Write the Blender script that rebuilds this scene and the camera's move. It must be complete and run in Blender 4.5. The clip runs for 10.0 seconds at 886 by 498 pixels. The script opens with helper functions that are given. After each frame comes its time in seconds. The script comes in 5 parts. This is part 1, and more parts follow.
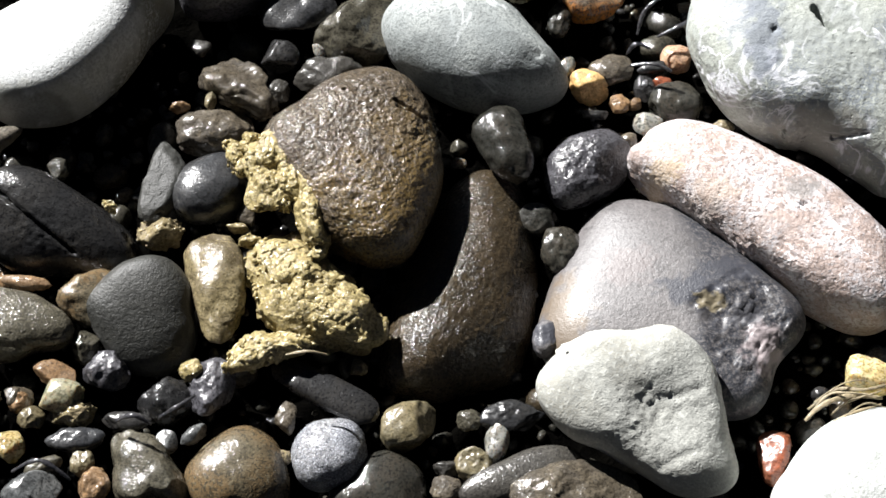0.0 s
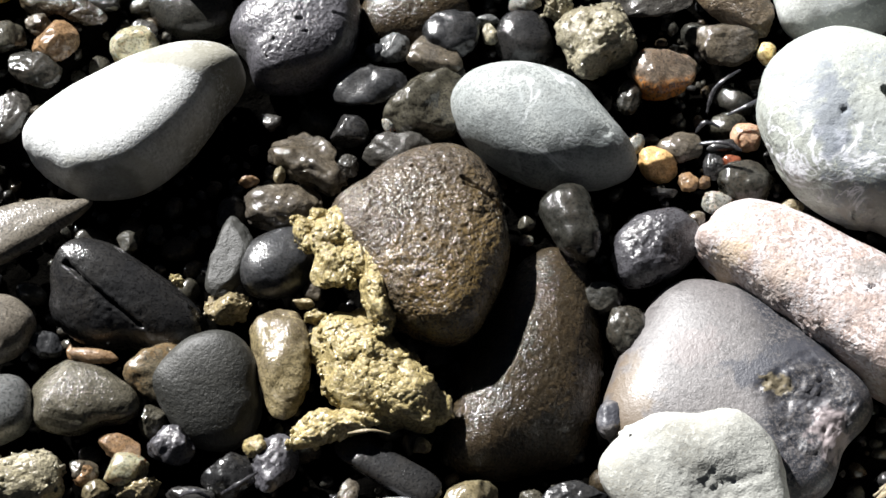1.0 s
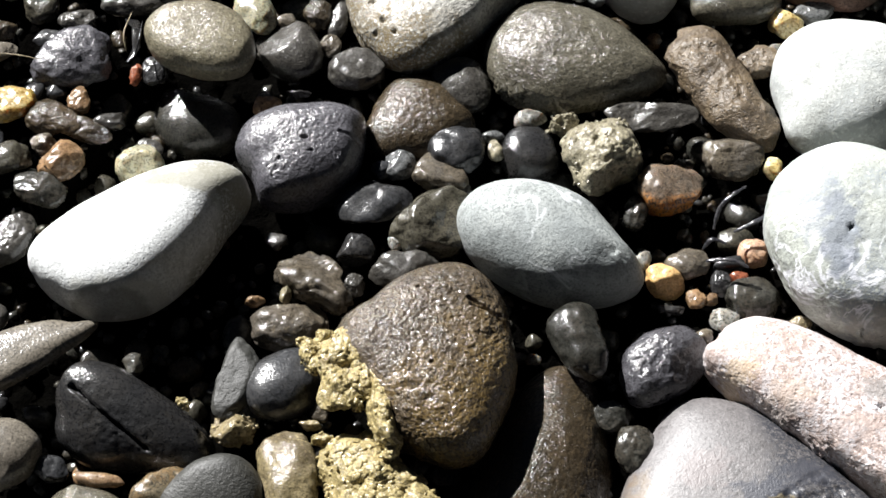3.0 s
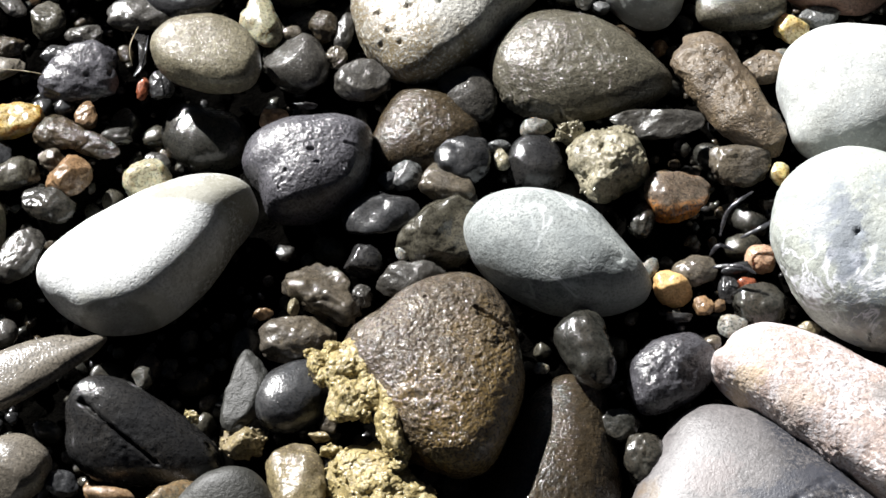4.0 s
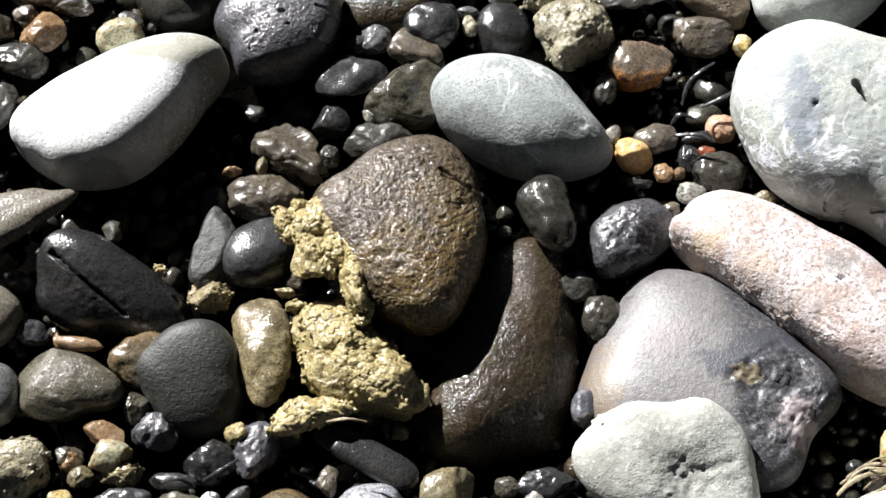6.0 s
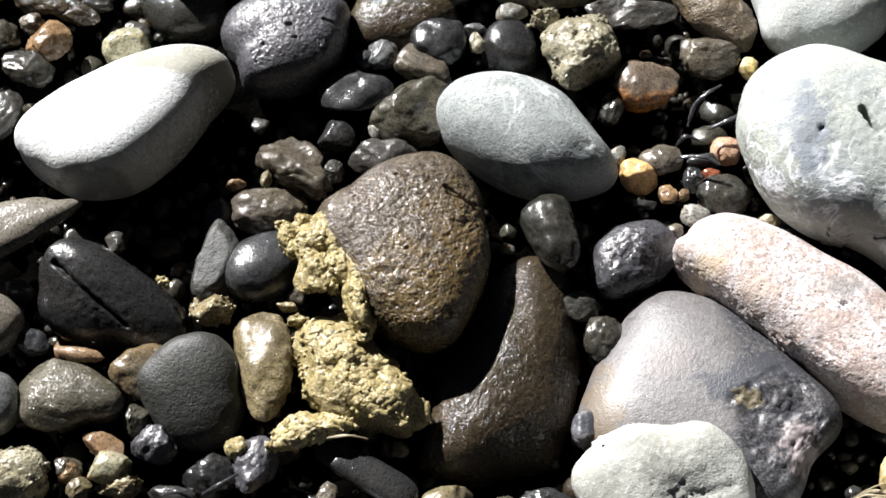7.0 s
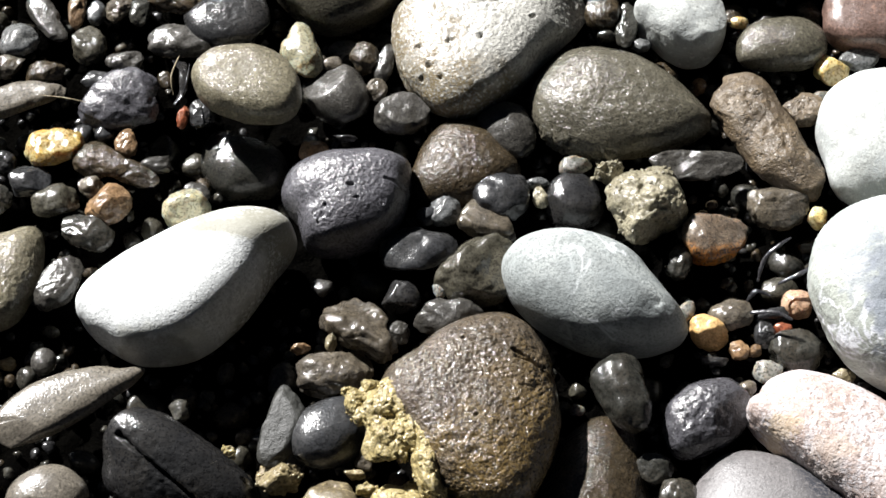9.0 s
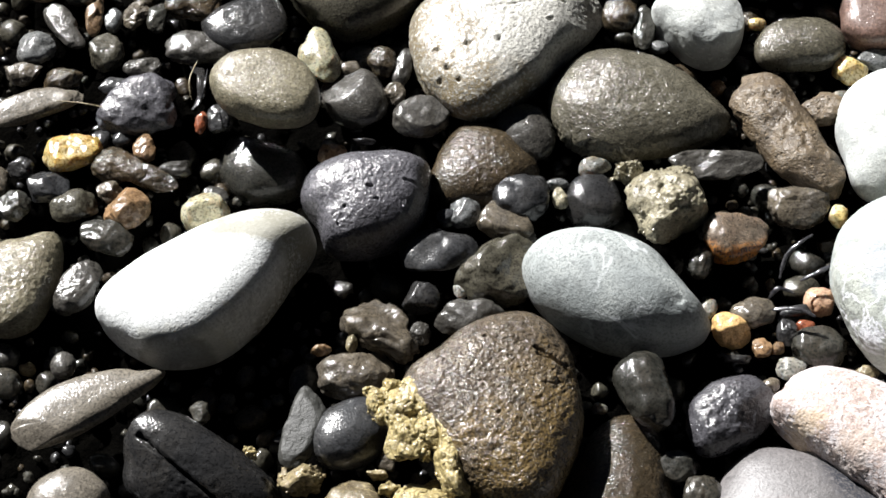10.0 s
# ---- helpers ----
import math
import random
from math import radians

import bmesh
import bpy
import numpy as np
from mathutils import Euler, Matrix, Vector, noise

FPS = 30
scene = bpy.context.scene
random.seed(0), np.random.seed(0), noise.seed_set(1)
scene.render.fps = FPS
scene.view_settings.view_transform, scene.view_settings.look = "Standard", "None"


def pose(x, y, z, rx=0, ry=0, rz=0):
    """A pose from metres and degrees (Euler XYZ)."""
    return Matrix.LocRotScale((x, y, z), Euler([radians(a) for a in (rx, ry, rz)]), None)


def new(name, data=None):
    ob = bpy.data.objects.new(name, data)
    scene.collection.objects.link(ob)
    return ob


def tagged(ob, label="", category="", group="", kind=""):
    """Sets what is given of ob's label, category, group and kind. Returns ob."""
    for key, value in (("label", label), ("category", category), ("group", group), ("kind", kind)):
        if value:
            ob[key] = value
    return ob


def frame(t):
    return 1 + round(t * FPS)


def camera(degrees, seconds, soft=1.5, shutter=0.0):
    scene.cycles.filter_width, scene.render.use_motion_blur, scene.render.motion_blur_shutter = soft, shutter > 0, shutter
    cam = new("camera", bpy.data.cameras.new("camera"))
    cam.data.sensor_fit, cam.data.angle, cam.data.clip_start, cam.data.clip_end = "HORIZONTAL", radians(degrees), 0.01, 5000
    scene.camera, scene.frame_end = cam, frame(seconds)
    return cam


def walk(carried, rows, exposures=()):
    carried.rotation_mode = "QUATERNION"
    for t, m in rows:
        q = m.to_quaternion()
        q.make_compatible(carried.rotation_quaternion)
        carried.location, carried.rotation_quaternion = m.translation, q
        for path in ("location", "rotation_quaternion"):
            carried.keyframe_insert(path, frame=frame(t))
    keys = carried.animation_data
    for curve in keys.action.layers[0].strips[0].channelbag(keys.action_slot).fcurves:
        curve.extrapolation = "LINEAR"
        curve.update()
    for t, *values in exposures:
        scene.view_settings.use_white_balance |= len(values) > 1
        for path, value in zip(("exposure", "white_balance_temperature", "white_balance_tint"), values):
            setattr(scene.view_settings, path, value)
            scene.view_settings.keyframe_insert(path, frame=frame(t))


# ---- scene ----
cam = camera(22.18, 10.0, soft=1.6)
PATH = [
    (0, 0.00000, -0.63460, 1.15850, 26.565, -0.000, 0.000),
    (0.3, 0.01259, -0.63057, 1.15439, 26.407, 0.336, 0.910),
    (0.5, 0.02099, -0.62788, 1.15165, 26.704, 0.907, 1.014),
    (0.7, 0.01984, -0.62174, 1.15839, 26.782, 1.149, 1.181),
    (1, 0.01811, -0.61253, 1.16849, 27.513, 1.899, 1.692),
    (1.2, 0.01622, -0.60931, 1.16978, 27.830, 1.986, 1.719),
    (1.5, 0.01338, -0.60449, 1.17171, 28.410, 2.405, 2.290),
    (1.7, 0.01982, -0.59738, 1.16977, 28.754, 2.587, 2.056),
    (2, 0.02948, -0.58671, 1.16687, 29.314, 2.574, 1.823),
    (2.2, 0.02655, -0.58452, 1.17188, 29.602, 2.488, 1.524),
    (2.5, 0.02216, -0.58123, 1.17940, 29.646, 2.202, 1.342),
    (2.7, 0.01573, -0.58140, 1.17948, 29.152, 2.150, 1.405),
    (3.8, 0.03607, -0.58592, 1.17822, 29.368, 3.295, 1.215),
    (4, 0.03337, -0.58085, 1.18043, 29.338, 3.366, 1.102),
    (4.5, 0.03707, -0.58804, 1.17672, 29.615, 3.267, 1.801),
    (4.7, 0.03823, -0.59433, 1.17470, 29.393, 3.071, 1.750),
    (5, 0.03997, -0.60376, 1.17167, 28.446, 2.539, 2.168),
    (5.2, 0.04089, -0.60185, 1.17903, 27.625, 2.295, 2.101),
    (5.5, 0.04227, -0.59898, 1.19007, 26.842, 2.163, 1.863),
    (5.7, 0.04110, -0.60715, 1.19560, 26.488, 2.184, 1.824),
    (6.8, 0.03278, -0.59865, 1.20171, 26.420, 1.604, 2.496),
    (7, 0.03127, -0.59711, 1.20282, 26.498, 1.443, 2.771),
    (7.2, 0.02921, -0.59461, 1.19984, 26.615, 1.576, 2.918),
    (7.5, 0.02613, -0.59085, 1.19537, 26.158, 1.618, 3.157),
    (7.7, 0.02419, -0.58262, 1.19701, 25.584, 1.594, 3.174),
    (8, 0.02129, -0.57028, 1.19946, 25.534, 1.582, 3.147),
    (8.2, 0.02283, -0.55688, 1.20466, 25.686, 1.877, 2.822),
    (8.5, 0.02514, -0.53677, 1.21247, 25.943, 2.404, 2.523),
    (8.7, 0.02018, -0.53879, 1.21120, 27.344, 2.499, 2.408),
    (8.8, 0.01769, -0.53979, 1.21056, 27.675, 2.560, 2.441),
    (9, 0.01273, -0.54181, 1.20929, 28.364, 2.875, 2.189),
    (9.2, 0.01382, -0.54897, 1.20294, 29.586, 3.511, 1.428),
    (9.5, 0.01546, -0.55970, 1.19341, 30.100, 3.649, 1.616),
    (9.7, 0.01041, -0.56347, 1.19213, 29.959, 3.435, 1.633),
    (10, 0.00284, -0.56913, 1.19020, 29.731, 3.181, 1.858),
]
walk(cam, [(t, pose(x, y, z, rx, ry, rz)) for t, x, y, z, rx, ry, rz in PATH])

# ---- light: clear sky, one high sun ahead and to the left ----
SUN_ELEVATION, SUN_TURN = 35.0, -39.0
world = bpy.data.worlds.new("world")
scene.world = world
world.use_nodes = True
sky = world.node_tree.nodes.new("ShaderNodeTexSky")
sky.sky_type, sky.sun_disc = "NISHITA", False
sky.air_density, sky.dust_density, sky.altitude = 0.35, 0.0, 1200
sky.sun_elevation, sky.sun_rotation = radians(SUN_ELEVATION), radians(SUN_TURN)
back = world.node_tree.nodes["Background"]
back.inputs["Strength"].default_value = 0.05
haze = world.node_tree.nodes.new("ShaderNodeHueSaturation")
haze.inputs["Saturation"].default_value, haze.inputs["Value"].default_value = 0.9, 0.1
world.node_tree.links.new(sky.outputs[0], haze.inputs["Color"])
world.node_tree.links.new(haze.outputs[0], back.inputs["Color"])
sun = new("sun", bpy.data.lights.new("sun", "SUN"))
sun.data.energy, sun.data.angle, sun.data.color = 5.0, radians(0.5), (1.0, 0.99, 0.985)
sun.matrix_world = pose(0, 0, 3, 90 - SUN_ELEVATION, 0, 180 - SUN_TURN)
scene.view_settings.exposure = 1.34


# ---- materials ----
def mix(nt, a, b, factor):
    node = nt.nodes.new("ShaderNodeMix")
    node.data_type = "RGBA"
    for socket, value in ((node.inputs[6], a), (node.inputs[7], b), (node.inputs[0], factor)):
        if isinstance(value, bpy.types.NodeSocket):
            nt.links.new(value, socket)
        elif isinstance(value, tuple):
            socket.default_value = (*value, 1)
        else:
            socket.default_value = value
    return node.outputs[2]


def ramp(nt, value, low, high, a=0.0, b=1.0):
    node = nt.nodes.new("ShaderNodeMapRange")
    node.interpolation_type = "SMOOTHSTEP"
    nt.links.new(value, node.inputs[0])
    node.inputs[1].default_value, node.inputs[2].default_value = low, high
    node.inputs[3].default_value, node.inputs[4].default_value = a, b
    return node.outputs[0]


def noise_tex(nt, co, scale, detail=4.0, distort=0.0):
    node = nt.nodes.new("ShaderNodeTexNoise")
    node.inputs["Scale"].default_value, node.inputs["Detail"].default_value = scale, detail
    node.inputs["Distortion"].default_value = distort
    nt.links.new(co, node.inputs["Vector"])
    return node.outputs["Fac"]


def maths(nt, op, a, b):
    node = nt.nodes.new("ShaderNodeMath")
    node.operation = op
    for socket, value in zip(node.inputs, (a, b)):
        if isinstance(value, bpy.types.NodeSocket):
            nt.links.new(value, socket)
        else:
            socket.default_value = value
    return node.outputs[0]


def patch_at(nt, where, x, y, wide, deep, co, scale):
    """1 inside an uneven patch round (x, y) of a stone, 0 outside."""
    move, grow, far = (nt.nodes.new("ShaderNodeVectorMath") for _ in range(3))
    move.operation, grow.operation, far.operation = "SUBTRACT", "MULTIPLY", "LENGTH"
    nt.links.new(where, move.inputs[0])
    move.inputs[1].default_value = (x, y, 0)
    nt.links.new(move.outputs[0], grow.inputs[0])
    grow.inputs[1].default_value = (1 / wide, 1 / deep, 0)
    nt.links.new(grow.outputs[0], far.inputs[0])
    uneven = maths(nt, "MULTIPLY", maths(nt, "SUBTRACT", noise_tex(nt, co, scale * 4, 6, 0.3), 0.5), 2.4)
    return ramp(nt, maths(nt, "ADD", far.outputs["Value"], uneven), 0.55, 1.15, 1.0, 0.0)


def grain_tex(nt, co, scale):
    """Uneven grains side by side: high in each middle, low between them."""
    bend = nt.nodes.new("ShaderNodeTexNoise")
    bend.inputs["Scale"].default_value = scale * 1.3
    nt.links.new(co, bend.inputs["Vector"])
    push, add = nt.nodes.new("ShaderNodeVectorMath"), nt.nodes.new("ShaderNodeVectorMath")
    push.operation, add.operation = "SCALE", "ADD"
    push.inputs["Scale"].default_value = 0.9 / scale
    nt.links.new(bend.outputs["Color"], push.inputs[0])
    nt.links.new(co, add.inputs[0])
    nt.links.new(push.outputs[0], add.inputs[1])
    cells = nt.nodes.new("ShaderNodeTexVoronoi")
    cells.inputs["Scale"].default_value = scale
    nt.links.new(add.outputs[0], cells.inputs["Vector"])
    dome = ramp(nt, cells.outputs["Distance"], 0.0, 0.8, 1.0, 0.0)
    return maths(nt, "MULTIPLY", dome, ramp(nt, noise_tex(nt, co, scale * 0.3, 3), 0.3, 0.6, 0.25, 1.0))


def stone_material(name, main, second, speck=None, wet=1.0, rough=0.55, gloss=0.17, patch=30, grain=650, bump=0.6, pits=0.0, specks=0.62,
                   vein=None, clear=0.0, spread=0.25, dry=0.0, depth=0.0008, ripple=0.65, mottle=0.5, side=None, grains=0.45, blots=(), films=()):
    """Worn stone. main, second: its two colours; speck: grains; wet: film of water; pits: holes; vein: pale streaks; clear: light passes in;
    grains: sand grains that stand proud; blots: stains (x, y, half width, half depth, colour, share); films: wet patches (x, y, half width, half depth)."""
    m = bpy.data.materials.new(name)
    m.use_nodes = True
    nt = m.node_tree
    bsdf = nt.nodes["Principled BSDF"]
    where = nt.nodes.new("ShaderNodeTexCoord").outputs["Object"]
    info = nt.nodes.new("ShaderNodeObjectInfo")
    shift = nt.nodes.new("ShaderNodeVectorMath")
    shift.operation = "ADD"
    nt.links.new(where, shift.inputs[0])
    nt.links.new(info.outputs["Random"], shift.inputs[1])
    co = shift.outputs[0]
    broad = noise_tex(nt, co, patch, 5, 0.6)
    fine = noise_tex(nt, co, grain, 6)
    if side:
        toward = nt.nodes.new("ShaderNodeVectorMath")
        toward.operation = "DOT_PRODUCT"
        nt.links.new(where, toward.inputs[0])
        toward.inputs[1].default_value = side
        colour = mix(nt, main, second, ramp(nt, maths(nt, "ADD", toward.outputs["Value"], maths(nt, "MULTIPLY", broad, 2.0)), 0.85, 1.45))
    else:
        colour = mix(nt, main, second, ramp(nt, broad, 0.38, 0.64))
    strong = 0.5 + 0.5 * min(1.0, wet * 1.5)
    dark = tuple(c * (1 - 0.55 * strong) for c in main)
    colour = mix(nt, colour, dark, ramp(nt, fine, 0.47, 0.62, 0, 0.95))
    colour = mix(nt, colour, tuple(min(1.0, c * (1 + 0.5 * strong)) for c in main), ramp(nt, noise_tex(nt, co, grain * 0.55, 5), 0.54, 0.68, 0, 0.7))
    colour = mix(nt, colour, tuple(c * 0.45 for c in main), ramp(nt, noise_tex(nt, co, patch * 4.5, 4, 0.4), 0.5, 0.72, 0, mottle))
    if speck:
        colour = mix(nt, colour, speck, ramp(nt, noise_tex(nt, co, grain * 2.1, 3), specks, specks + 0.07))
    if vein:
        lines = maths(nt, "ABSOLUTE", maths(nt, "SUBTRACT", noise_tex(nt, co, patch * 1.3, 6, 1.2), 0.5), 0)
        patchy = ramp(nt, noise_tex(nt, co, patch * 0.8, 2), 0.45, 0.62)
        colour = mix(nt, colour, vein, maths(nt, "MULTIPLY", ramp(nt, lines, 0.0, 0.03, 0.95, 0.0), patchy))
    for x, y, wide, deep, stain, share in blots:
        colour = mix(nt, colour, stain, maths(nt, "MULTIPLY", patch_at(nt, where, x, y, wide, deep, co, 1.1 / (wide + deep)), share))
    hsv = nt.nodes.new("ShaderNodeHueSaturation")
    nt.links.new(colour, hsv.inputs["Color"])
    nt.links.new(ramp(nt, info.outputs["Random"], 0, 1, 1 - spread, 1 + spread), hsv.inputs["Value"])
    nt.links.new(hsv.outputs[0], bsdf.inputs["Base Color"])
    bsdf.inputs["Roughness"].default_value = rough
    relief = maths(nt, "ADD", maths(nt, "MULTIPLY", noise_tex(nt, co, grain * 1.5, 2), 0.7), maths(nt, "MULTIPLY", noise_tex(nt, co, grain * 0.55, 3), 1.1))
    if pits:
        cells = nt.nodes.new("ShaderNodeTexVoronoi")
        cells.inputs["Scale"].default_value = grain * 0.55
        nt.links.new(co, cells.inputs["Vector"])
        hole = ramp(nt, cells.outputs["Distance"], 0.0, 0.42, -pits, 0.0)
        some = ramp(nt, noise_tex(nt, co, grain * 0.25, 2), 0.42, 0.6)
        relief = maths(nt, "ADD", relief, maths(nt, "MULTIPLY", hole, some))
    node = nt.nodes.new("ShaderNodeBump")
    node.inputs["Strength"].default_value, node.inputs["Distance"].default_value = bump * (1 - 0.45 * wet), depth
    nt.links.new(relief, node.inputs["Height"])
    nt.links.new(node.outputs[0], bsdf.inputs["Normal"])
    if wet:
        bsdf.inputs["Specular IOR Level"].default_value = 0.5 - 0.4 * wet
        film = ramp(nt, noise_tex(nt, co, patch * 0.9, 3), 0.4, 0.6, wet * (1 - dry), wet)
        for x, y, wide, deep in films:
            film = maths(nt, "MAXIMUM", film, maths(nt, "MULTIPLY", patch_at(nt, where, x, y, wide, deep, co, 0.6 / (wide + deep)), 0.28))
        nt.links.new(film, bsdf.inputs["Coat Weight"])
        bsdf.inputs["Coat Roughness"].default_value, bsdf.inputs["Coat IOR"].default_value = gloss * 1.15, 1.53
        swell = nt.nodes.new("ShaderNodeBump")
        swell.inputs["Strength"].default_value, swell.inputs["Distance"].default_value = min(1.0, bump), depth * ripple
        water = maths(nt, "ADD", maths(nt, "MULTIPLY", noise_tex(nt, co, grain * 1.0, 2), 0.55), maths(nt, "MULTIPLY", noise_tex(nt, co, grain * 0.4, 2), 0.35))
        water = maths(nt, "ADD", water, maths(nt, "MULTIPLY", grain_tex(nt, co, grain * 1.05), grains))
        nt.links.new(water, swell.inputs["Height"])
        nt.links.new(swell.outputs[0], bsdf.inputs["Coat Normal"])
    if clear:
        bsdf.inputs["Subsurface Weight"].default_value = clear
        bsdf.inputs["Subsurface Radius"].default_value = (0.012, 0.008, 0.005)
        bsdf.inputs["Subsurface Scale"].default_value = 1.0
    return m


